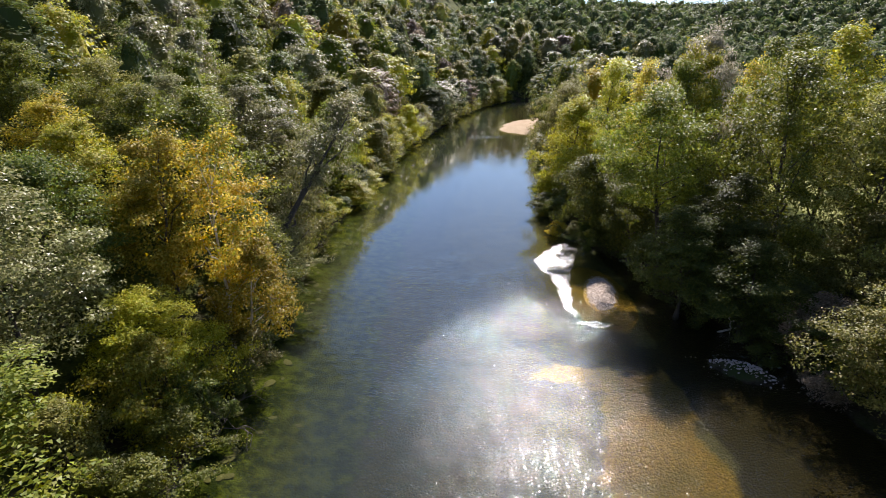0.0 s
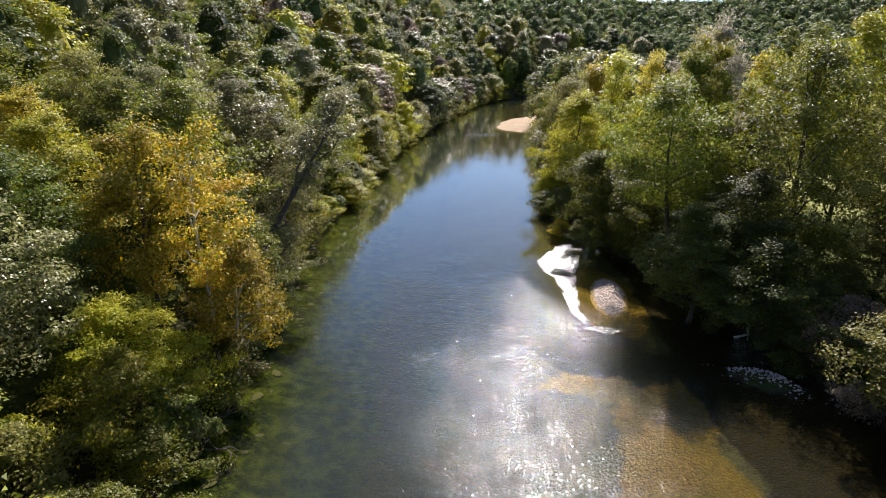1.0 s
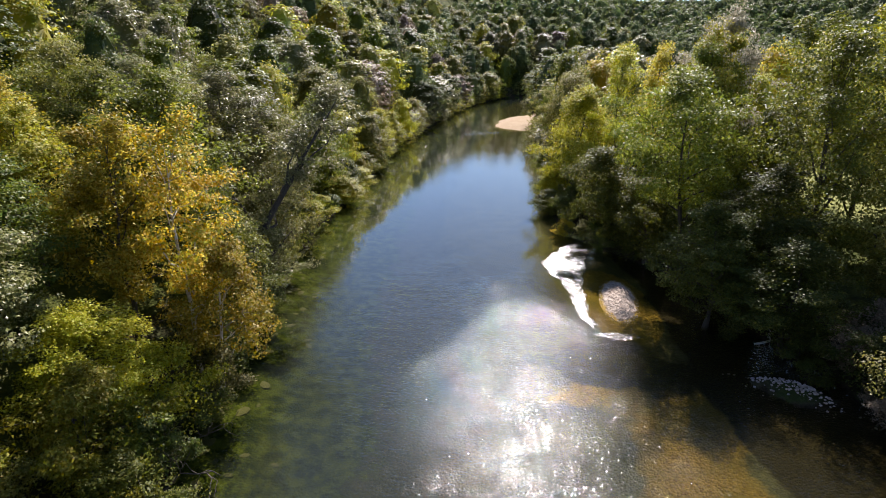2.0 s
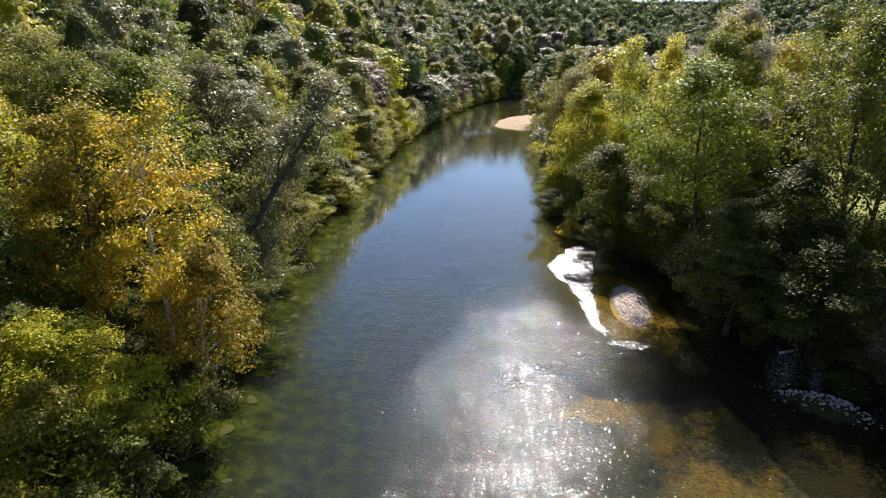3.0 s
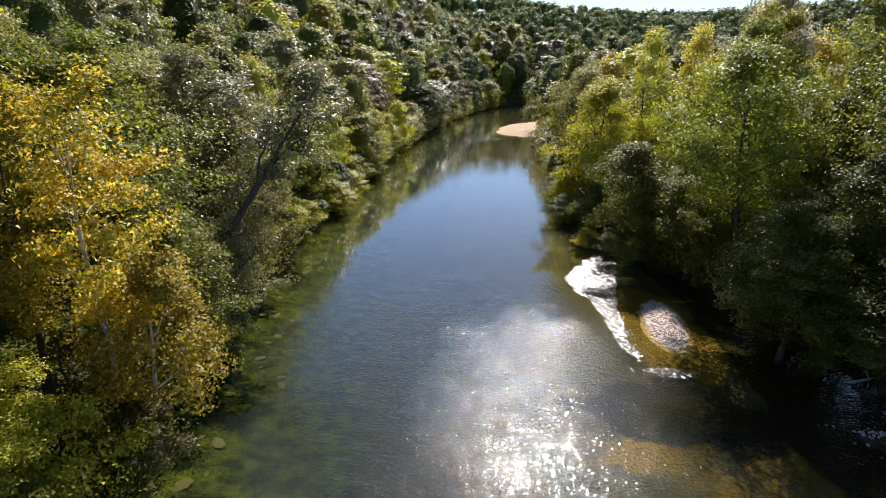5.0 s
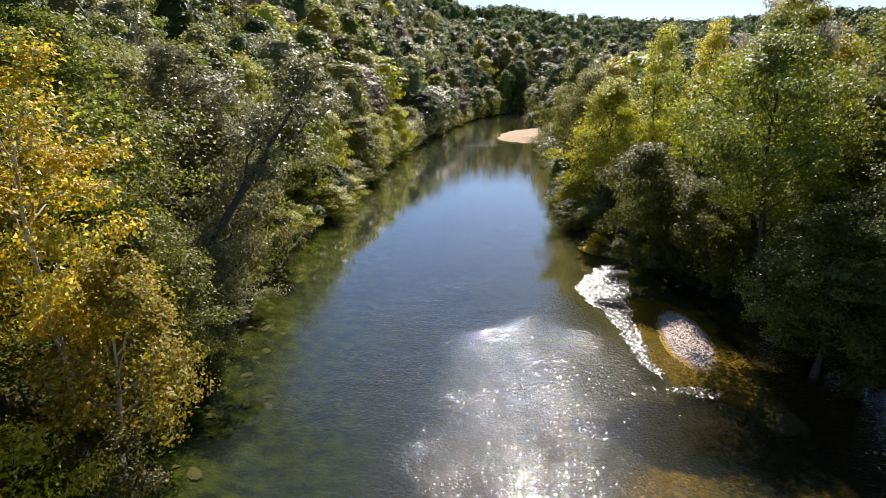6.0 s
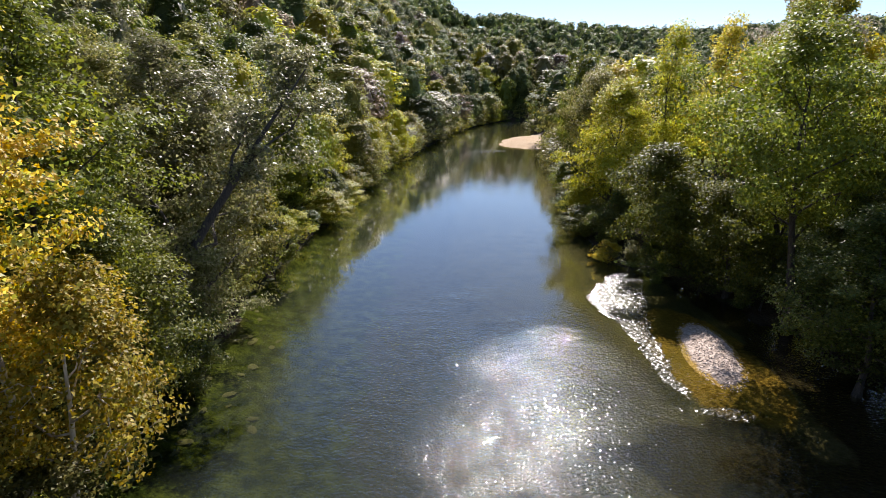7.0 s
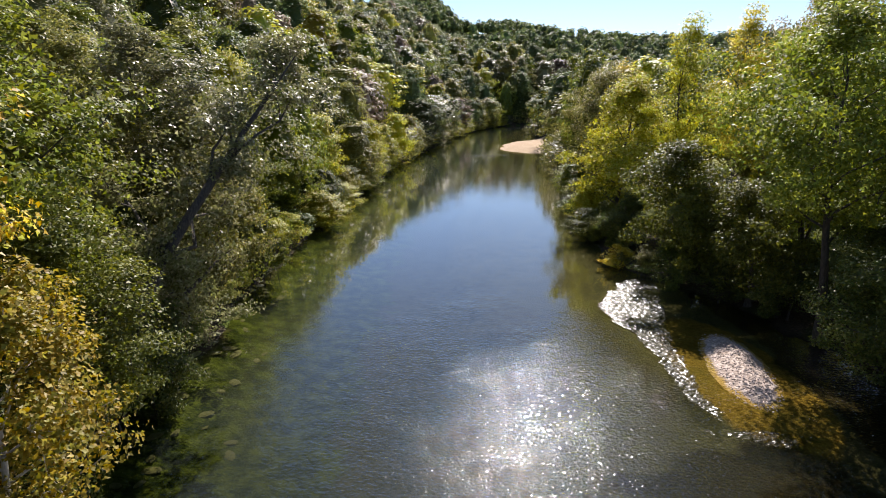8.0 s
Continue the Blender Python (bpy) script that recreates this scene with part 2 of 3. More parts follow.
def grid_faces(nx, ny):
    i, j = np.meshgrid(np.arange(nx - 1), np.arange(ny - 1))
    a = (j * nx + i).ravel()
    return np.stack([a, a + 1, a + nx + 1, a + nx], -1)


def stretch(stops):
    """A line of numbers from (start, step) stops on to the last stop."""
    out = []
    for (a, step), (b, _) in zip(stops, stops[1:]):
        n = max(1, round((b - a) / step))
        out += [a + (b - a) * i / n for i in range(n)]
    return np.array(out + [stops[-1][0]])


xs = stretch([(-3000, 300), (-900, 60), (-300, 15), (-90, 4), (-30, 1.0), (4, 0.5), (20, 1.0), (40, 4), (120, 12), (300, 60), (900, 300), (3000, 0)])
ys = stretch([(-1500, 300), (-300, 40), (-60, 5), (15, 1.0), (36, 0.5), (70, 1.0), (130, 2.5), (300, 8), (420, 25), (800, 120), (1400, 400), (3400, 0)])
gx, gy = np.meshgrid(xs, ys)
gx, gy = gx.ravel(), gy.ravel()
gz = land(gx, gy)
ground_mesh = fast_mesh("ground", np.stack([gx, gy, gz], -1), grid_faces(len(xs), len(ys)))
bank_d, bank_side = bank(gx, gy)
gold_x, gold_y = gx + 2.2 * waves(gx, gy, 3.1) + 0.12 * (gy - 30), gy + 2.6 * waves(gy, gx, 1.6)
ZONES = {
    "brush": smooth(bank_d, 2, 9),
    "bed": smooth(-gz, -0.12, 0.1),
    "gold": np.maximum(smooth(-gz, 0.04, 0.12) * (1 - smooth(-gz, 0.9, 1.15)) * (bank_side > 0) * (1 - smooth(gold_y, 33, 43)) * smooth(gold_x, 5.5, 9.5) * (1 - smooth(gold_x, 13, 18)), smooth(spit(gx, gy, 12.0, 49.6, -0.3, 7, 8.2, 3.4), 0.0, 0.3)),
    # the pool's dark bed, and canopy shade put into the backwater's colour
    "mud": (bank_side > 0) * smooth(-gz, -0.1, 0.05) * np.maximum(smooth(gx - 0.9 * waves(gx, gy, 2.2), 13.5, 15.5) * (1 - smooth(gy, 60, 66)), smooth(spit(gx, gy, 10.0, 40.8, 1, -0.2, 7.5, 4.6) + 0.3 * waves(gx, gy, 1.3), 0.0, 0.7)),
    "weed": (bank_side < 0) * smooth(-gz, -0.05, 0.05) * (1 - smooth(-gz, 1.05, 1.42)),
    "gravel": smooth(spit(gx, gy, 12.3, 50.0, 0.9, 6.5, 4.4, 1.4), 0.0, 0.25),
    "sand": smooth(spit(gx, gy, 18.5, 176, 0.3, 1, 28, 12), 0.1, 0.3),
    "meadow": np.maximum(smooth(gx, 38, 44) * (1 - smooth(gx, 58, 64)) * smooth(gy, 45, 55) * (1 - smooth(gy, 150, 175)) * (bank_side > 0),
                         smooth(spit(gx, gy, -64, 248, 0.2, 1, 15, 12), 0, 0.3)),
}
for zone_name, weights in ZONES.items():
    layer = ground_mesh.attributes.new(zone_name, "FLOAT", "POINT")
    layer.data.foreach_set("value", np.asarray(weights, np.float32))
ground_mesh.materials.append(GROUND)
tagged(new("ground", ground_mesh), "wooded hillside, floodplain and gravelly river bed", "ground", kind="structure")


def water_sheet(name, xs, ys, z, material, label, keep=None, relief=0.0):
    wx, wy = np.meshgrid(xs, ys)
    wx, wy = wx.ravel(), wy.ravel()
    h = land(wx, wy)
    faces = grid_faces(len(xs), len(ys))
    inside = h[faces].min(1) < 0.15
    if keep is not None:
        inside &= (keep(wx, wy)[faces] > 0).all(1)
    wz = np.full(wx.shape, z) + relief * (waves(wx, wy, 0.1) + 0.6 * waves(wy + 3, wx, 0.065))
    used, back = np.unique(faces[inside], return_inverse=True)
    me = fast_mesh(name, np.stack([wx, wy, wz], -1)[used], back.reshape(-1, 4))
    layer = me.attributes.new("depth", "FLOAT", "POINT")
    layer.data.foreach_set("value", smooth(-h[used], 0.15, 1.3).astype(np.float32))
    stir = (1 - 0.93 * smooth(wy[used] - 0.1 * wx[used] + 4.0 * waves(wx[used], wy[used], 1.9), 46, 61)) * (0.45 + 0.55 * smooth(wx[used], -10, -3)) if keep is None else np.ones(len(used))
    layer = me.attributes.new("ripple", "FLOAT", "POINT")
    layer.data.foreach_set("value", stir.astype(np.float32))
    me.materials.append(material)
    return tagged(new(name, me), label, "water", kind="structure")


water_sheet("water", stretch([(-60, 4), (-24, 1), (24, 4), (80, 10), (320, 60), (900, 0)]), stretch([(-160, 10), (10, 1), (80, 2.5), (340, 0)]), 0.0, WATER, "calm green-grey river water with sun glitter")


def riffle_zone(x, y):
    """The band of broken water beside the gravel spit."""
    near = np.interp(y, [45, 46, 49.2, 52.5, 54.9, 57.8, 60, 62, 64.4], [9.2, 8.7, 8.5, 8.5, 7.8, 7.1, 8.0, 9.1, 10.6])
    away = np.interp(y, [45, 46, 49.2, 52.5, 54.9, 57.8, 60, 62, 64.4], [9.4, 9.5, 9.65, 10.0, 10.4, 11.2, 11.8, 12.2, 12.4])
    band = np.minimum(np.minimum(x - near, away - x), np.minimum(y - 44.8, 64.6 - y))
    tip = 0.6 * spit(x, y, 10.9, 43.6, 1, -0.12, 1.9, 0.5)
    return np.maximum(band, tip) + 0.22 * waves(x, y, 0.5) + 0.12 * waves(y, x, 0.21)


water_sheet("riffle_water", stretch([(6, 0.07), (14, 0)]), stretch([(42, 0.07), (65.5, 0)]), 0.03, RIFFLE, "shallow broken riffle water glittering beside the gravel spit", riffle_zone, 0.014)


water_sheet("far_riffle_water", stretch([(-8, 0.4), (14, 0)]), stretch([(140, 0.4), (162, 0)]), 0.02, FAR_RIFFLE, "pale rippled patch of water off the far gravel bar",
            lambda x, y: spit(x, y, 3.6, 150, 1, 0.45, 6.5, 2.6) - 0.1 + 0.12 * waves(x, y, 1.4), 0.0)


# ---- trees ----
def tube(line, radii, sides=6):
    """Vertices and faces of a tapered pipe along a line."""
    line, radii = np.asarray(line, float), np.asarray(radii, float)
    ways = np.gradient(line, axis=0)
    ways /= np.linalg.norm(ways, axis=1)[:, None] + 1e-9
    ref = np.where(np.abs(ways[:, 2:3]) > 0.9, [[1.0, 0, 0]], [[0, 0, 1.0]])
    a = np.cross(ways, ref)
    a /= np.linalg.norm(a, axis=1)[:, None] + 1e-9
    b = np.cross(ways, a)
    ang = np.arange(sides) * 2 * np.pi / sides
    ring = a[:, None] * np.cos(ang)[:, None] + b[:, None] * np.sin(ang)[:, None]
    verts = (line[:, None] + ring * radii[:, None, None]).reshape(-1, 3)
    faces = [(i * sides + k, i * sides + (k + 1) % sides, (i + 1) * sides + (k + 1) % sides, (i + 1) * sides + k) for i in range(len(line) - 1) for k in range(sides)]
    return verts, np.array(faces)


def joined(pieces):
    verts, faces, n = [], [], 0
    for v, f in pieces:
        verts.append(v)
        faces.append(f + n)
        n += len(v)
    return np.concatenate(verts), np.concatenate(faces)


def bend(rng, a, b, n, sag, jitter):
    """A crooked line from a to b that bows upwards by sag."""
    s = np.linspace(0, 1, n)[:, None]
    line = np.asarray(a) * (1 - s) + np.asarray(b) * s
    line[:, 2] += sag * np.sin(np.pi * s[:, 0])
    line[1:-1] += rng.normal(0, jitter, (n - 2, 3))
    return line


def unit(v):
    return v / (np.linalg.norm(v, axis=-1, keepdims=True) + 1e-9)


def leaf_cloud(rng, places, out, size, wide, lobed=False, dome=0.0):
    """A leaf at each place: a pointed blade, or a three-lobed one. out: which way each one faces by and large."""
    n = len(places)
    normal = unit(rng.normal(0, 0.55 - 0.25 * dome, (n, 3)) + out * (0.55 + 0.6 * dome) + np.array([0, 0, 0.5 - 0.3 * dome]))
    along = unit(np.cross(normal, rng.normal(0, 1, (n, 3))))
    across = np.cross(normal, along)
    length = size * rng.uniform(0.65, 1.3, (n, 1))
    half, fold = length * wide * 0.5, normal * length * 0.1
    if not lobed:
        skew = across * half * rng.uniform(-0.7, 0.7, (n, 1))
        corners = [places - along * length * 0.5 + across * half + fold, places + along * length * 0.6 + skew, places - along * length * 0.5 - across * half]
        verts = np.stack(corners, 1).reshape(-1, 3)
        return verts, np.arange(3 * n).reshape(-1, 3)
    foot = places - along * length * 0.45
    corners = [foot, places + across * half * 1.1 - along * length * 0.12 + fold, places + across * half * 0.45 + along * length * 0.08, places + along * length * 0.55,
               places - across * half * 0.45 + along * length * 0.08, places - across * half * 1.1 - along * length * 0.12 + fold]
    verts = np.stack(corners, 1).reshape(-1, 3)
    return verts, np.concatenate([np.arange(n)[:, None] * 6 + k for k in ([[0, 1, 2]], [[0, 2, 3]], [[0, 3, 4]], [[0, 4, 5]])])


def thing(name, m, label, category, group=""):
    ob = new(name)
    ob.empty_display_size = 0.5
    ob.matrix_basis = m
    return tagged(ob, label, category, group)


def part(name, me, material, parent, label=""):
    me.materials.append(material)
    ob = new(name, me)
    ob.parent = parent
    if label:
        ob["label"] = label
    return ob


def grow(seed, h, r, base=0.25, lean=(0.0, 0.0), shift=(0.0, 0.0), limbs=9, clumps=90, leaves=9000, size=0.205, wide=0.85, thick=0.22, shape=0.75, lobed=False, stems=1, twigs=3, tight=0.17, dome=0.35, blocker=0.0):
    """Meshes of a tree that stands at the origin: (trunk, limbs, leaves). base: where the crown begins, as a share of the height; shape: below 1 the crown
    is widest low down; lean: how far its top lies off its foot."""
    rng = np.random.default_rng(seed)
    lean = np.array([*lean, 0.0])

    def middle(u):
        """The crown's axis at a share of the height."""
        return np.array([shift[0], shift[1], h * u]) + lean * u ** 1.3

    swell = rng.uniform(0, 6.28, 6)

    def reach(u, ang):
        """The crown's radius at a share of its own height and a bearing: lumpy."""
        p = np.sin(np.pi * np.clip(u, 0.02, 0.99) ** shape) ** 0.62
        return r * p * (1 + 0.16 * np.sin(2 * ang + swell[0] + 3 * u) + 0.13 * np.sin(3 * ang + swell[1] - 5 * u) + 0.09 * np.sin(5 * ang + swell[2] + 9 * u))

    trunk, wood, tips = [], [], []  # wood: one entry a limb, its twigs with it
    for s in range(stems):
        top = middle(0.9) - [*shift, 0] + rng.normal(0, 0.25 * r * (stems > 1), 3) * [1, 1, 0.3]
        foot = np.array([*rng.normal(0, 0.35 * (stems > 1), 2), 0.0])
        k = np.linspace(0, 1, 9)[:, None]
        line = foot * (1 - k) + np.array([top * np.array([1, 1, 0]) * q ** 1.3 + [0, 0, top[2] * q] for q in k[:, 0]])
        line[1:] += np.cumsum(rng.normal(0, 0.012 * h, (8, 3)) * [1, 1, 0.2], 0) * 0.6
        girth = thick * (1 - 0.93 * k[:, 0] ** 0.8) / stems ** 0.4
        girth[0] *= 1.45
        trunk.append(tube(line, girth, 9))
        for i in range(limbs // stems):
            f = base * 0.75 + (0.92 - base * 0.75) * (i + rng.uniform(0, 0.8)) / (limbs // stems)
            start = np.array([np.interp(f, k[:, 0], line[:, c]) for c in range(3)])
            ang = i * 2.4 + rng.uniform(-0.5, 0.5) + s * 1.1
            u = np.clip((f - base) / (1 - base) + rng.uniform(0.08, 0.3), 0.05, 0.97)
            length = reach(u, ang) * rng.uniform(0.75, 1.0)
            end = middle(base + (1 - base) * u) + np.array([math.cos(ang), math.sin(ang), 0]) * length
            limb = bend(rng, start, end, 7, 0.05 * length, 0.05 * length)
            g = max(0.03, np.interp(f, k[:, 0], girth) * 0.55)
            mine = [tube(limb, np.linspace(g, 0.015, 7), 5)]
            wood.append(mine)
            tips += [limb[4], limb[5], limb[6]]
            for _ in range(twigs):
                q = rng.integers(2, 6)
                to = limb[q] + unit(rng.normal(0, 1, 3) + [math.cos(ang) * 0.6, math.sin(ang) * 0.6, 0.35]) * length * rng.uniform(0.25, 0.5)
                mine.append(tube(bend(rng, limb[q], to, 4, 0.1, 0.05), np.linspace(g * 0.4, 0.01, 4), 4))
                tips += [to, (limb[q] + to) / 2]
    tips = np.array(tips).reshape(-1, 3)
    # sprays of leaves at the twigs' ends, and more of them over the crown's outer half
    more = max(clumps - len(tips), 0)
    u, ang = rng.uniform(0.02, 0.99, more), rng.uniform(0, 6.283, more)
    rad = reach(u, ang) * np.sqrt(rng.uniform(0.55 if blocker else 0.3, 1.0, more))
    axis = np.array([middle(base + (1 - base) * q) for q in u]).reshape(-1, 3)
    extra = axis + np.stack([np.cos(ang) * rad, np.sin(ang) * rad, np.zeros(more)], -1)
    centres = np.concatenate([tips, extra]) if more else tips
    weight = rng.uniform(0.4, 1.6, len(centres))
    pick = rng.choice(len(centres), leaves, p=weight / weight.sum())
    spread = (tight * r * rng.uniform(0.65, 1.35, len(centres)))[pick][:, None]
    ball = unit(rng.normal(0, 1, (leaves, 3))) * rng.uniform(0.25, 1.0, (leaves, 1)) ** 0.6
    ball[:, 2] = np.where(ball[:, 2] < 0, ball[:, 2] * 0.55, ball[:, 2] * 0.85)
    places = centres[pick] + ball * spread * [1.15, 1.15, 0.8]
    mid = middle(base + 0.4 * (1 - base))
    out = unit(places - mid) * (0.6 + 0.4 * dome) + ball * (0.6 - 0.3 * dome)
    places[:, 2] = np.maximum(places[:, 2], 0.1)
    foliage = leaf_cloud(rng, places, out, size, wide, lobed, dome)
    # extra leaves deep in the crown, added to darken it by stopping sunlight
    deep = leaves // (9 if lobed or blocker else 5)
    u, ang = rng.uniform(0.12, 0.85, deep), rng.uniform(0, 6.283, deep)
    rad = reach(u, ang) * 0.72 * np.sqrt(rng.uniform(0, 1.0, deep))
    inner = np.array([middle(base + (1 - base) * q) for q in u]) + np.stack([np.cos(ang) * rad, np.sin(ang) * rad, np.zeros(deep)], -1)
    more = leaf_cloud(rng, inner, np.zeros((deep, 3)), size * (1.0 if lobed else 1.25), 0.8)
    foliage = joined([foliage, more])
    if blocker:
        # a closed lumpy shell, added inside the crown to keep sunlight from passing
        turns, levels = 10, np.array([0.06, 0.2, 0.36, 0.52, 0.68, 0.82, 0.93])
        ang = np.arange(turns) * 2 * np.pi / turns
        rings = [middle(base + (1 - base) * q) + np.stack([np.cos(ang), np.sin(ang), 0 * ang], -1) * (blocker * reach(q, ang) * rng.uniform(0.85, 1.1, turns))[:, None] for q in levels]
        quads = grid_faces(turns + 1, len(levels))
        quads = quads // (turns + 1) * turns + quads % (turns + 1) % turns
        cap = len(levels) * turns
        tris = np.concatenate([quads[:, :3], quads[:, [0, 2, 3]], [[cap, cap - turns + k, cap - turns + (k + 1) % turns] for k in range(turns)]])
        foliage = joined([foliage, (np.concatenate(rings + [middle(base + (1 - base) * 0.96)[None]]), tris)])
    return trunk, [joined(w) for w in wood], foliage


def dress(ob, bark, leaf, grown, split):
    """Hangs a grown tree's parts under its Empty; split: each limb a part of its own, else the limbs stay with their trunk."""
    trunk, wood, foliage = grown
    if split:
        for t in trunk:
            part("trunk" if len(trunk) == 1 else "stem", fast_mesh("trunk", *t), bark, ob)
        for w in wood:
            part("limb", fast_mesh("limb", *w), bark, ob)
    else:
        part("trunk", fast_mesh("trunk", *joined(trunk + wood)), bark, ob)
    part("crown", fast_mesh("crown", *foliage, smoothed=False), leaf, ob)


PROTOS = {}
SHAPES = {
    # kind: height, radius, and how it grows
    "broad": (15, 5.2, dict(base=0.2, leaves=24000, clumps=150, limbs=12, size=0.15)),
    "round": (13, 5.0, dict(base=0.12, leaves=23000, clumps=150, limbs=11, shape=0.85, size=0.15)),
    "tall": (18, 4.4, dict(base=0.3, leaves=24000, size=0.155, clumps=130, limbs=13, shape=0.9)),
    "loose": (16, 4.8, dict(base=0.22, leaves=22000, size=0.15, clumps=120, limbs=13, tight=0.19)),
    "great": (18, 6.2, dict(base=0.08, leaves=32000, size=0.155, clumps=190, limbs=15, shape=0.85, thick=0.32)),
    "slim": (18, 3.0, dict(base=0.35, leaves=10000, size=0.155, tight=0.24, clumps=80, limbs=12, shape=1.0)),
    "thicket": (5, 3.0, dict(base=0.03, leaves=8600, clumps=80, limbs=9, size=0.12, stems=3, thick=0.1, shape=0.8)),
    "bush": (2.6, 1.9, dict(base=0.02, leaves=5600, clumps=40, limbs=6, size=0.092, stems=3, thick=0.05, shape=0.8)),
    "mid_broad": (14, 5.0, dict(base=0.15, leaves=7000, blocker=0.55, tight=0.2, clumps=170, limbs=9, size=0.28, twigs=2, dome=0.7)),
    "mid_round": (12.5, 4.8, dict(base=0.08, leaves=7000, blocker=0.55, tight=0.2, clumps=170, limbs=8, size=0.28, twigs=2, dome=0.7, shape=0.85)),
    "mid_tall": (17, 4.2, dict(base=0.2, leaves=7000, blocker=0.55, tight=0.2, clumps=165, limbs=10, size=0.28, twigs=2, dome=0.7, shape=0.9)),
    "far_broad": (14, 5.0, dict(base=0.08, leaves=1900, blocker=0.6, tight=0.24, clumps=100, limbs=0, size=0.56, twigs=1, dome=0.9)),
    "far_round": (12, 4.8, dict(base=0.04, leaves=1900, blocker=0.6, tight=0.24, clumps=100, limbs=0, size=0.56, twigs=1, dome=0.9, shape=0.85)),
    "far_tall": (16, 4.2, dict(base=0.1, leaves=1900, blocker=0.6, tight=0.24, clumps=100, limbs=0, size=0.56, twigs=1, dome=0.9, shape=0.9)),
}
TINTS = {"green": "green", "dark": "dark green", "olive": "olive green", "silver": "grey-green", "lime": "bright yellow-green", "bright": "bright lime", "yellow": "yellow autumn", "gold": "golden yellow and rust", "pale": "pale grey-green", "slate": "haze-toned bluish green", "dry": "dry brownish"}
FORMS = {"broad": "broad-crowned", "round": "round-crowned", "tall": "tall", "loose": "loose", "great": "great spreading", "slim": "tall slender", "thicket": "dense many-stemmed", "bush": "low"}


def plant(kind, x, y, h, r, tint, where, turn=None, bark=None, group=""):
    """A tree or shrub of a kind at a place, at its own height, width and leaf colour."""
    h0, r0, how = SHAPES[kind]
    z = float(land([x], [y])[0]) - 0.12
    turn = (x * 37.3 + y * 91.7) % 360 if turn is None else turn
    m = pose(x, y, z, 0, 0, turn) @ Matrix.Diagonal((r / r0, r / r0, h / h0, 1))
    form = kind.split("_")[-1]
    shrub = form in ("thicket", "bush")
    label = f"{FORMS[form]} {TINTS[tint]} {'shrub' if shrub else 'tree'} {where}"
    if kind not in PROTOS:
        ob = thing("shrub" if shrub else "tree", m, label, "shrub" if shrub else "tree", group)
        dress(ob, BARK, LEAF[tint], grow(sum(map(ord, kind)), h0, r0, **how), "_" not in kind and kind != "bush")
        PROTOS[kind] = ob
    else:
        ob = PROTOS[kind]
        ob = copy_thing(ob, m @ Matrix.Diagonal((1 / ob.scale[0], 1 / ob.scale[1], 1 / ob.scale[2], 1)))
        tagged(ob, label, group=group)
    for child in ob.children:
        leafy = child.name.startswith("crown")
        child.material_slots[0].link = "OBJECT"
        child.material_slots[0].material = LEAF[tint] if leafy else (bark or BARK)
    return ob


def single(name, x, y, h, r, tint, label, bark=BARK, **how):
    """A tree grown for its own place."""
    z = float(land([x], [y])[0]) - 0.12
    ob = thing(name, pose(x, y, z), label, "tree", "riverside trees")
    dress(ob, bark, LEAF[tint], grow(how.pop("seed"), h, r, **how), True)
    return ob


LEFT, RIGHT = "on the steep wooded bank", "on the low floodplain bank"
# left bank, near
single("tree", -14.6, 34.6, 16.2, 3.3, "gold", "pale-barked tree with golden and rusty lobed leaves over the water", PALE_BARK, seed=11, base=0.42, lean=(0.5, -0.2), limbs=12, clumps=75, leaves=8500, size=0.155, wide=0.95, lobed=True, thick=0.2, tight=0.2)
single("tree", -13.9, 35.6, 9.4, 3.5, "yellow", "leaning pale-barked tree with yellow lobed leaves hanging over the river", PALE_BARK, seed=12, base=0.3, lean=(1.0, -0.3), limbs=13, clumps=90, leaves=11000, size=0.15, wide=0.95, lobed=True, thick=0.16, shape=0.85, tight=0.19)
single("tree", -16.8, 45.2, 16.2, 4.8, "silver", "leaning dark-trunked tree with grey-green leaves over the river", seed=13, base=0.15, lean=(7.2, 10.0), shift=(-1.5, 2.6), limbs=13, clumps=120, leaves=19000, size=0.15, thick=0.46, shape=0.8)
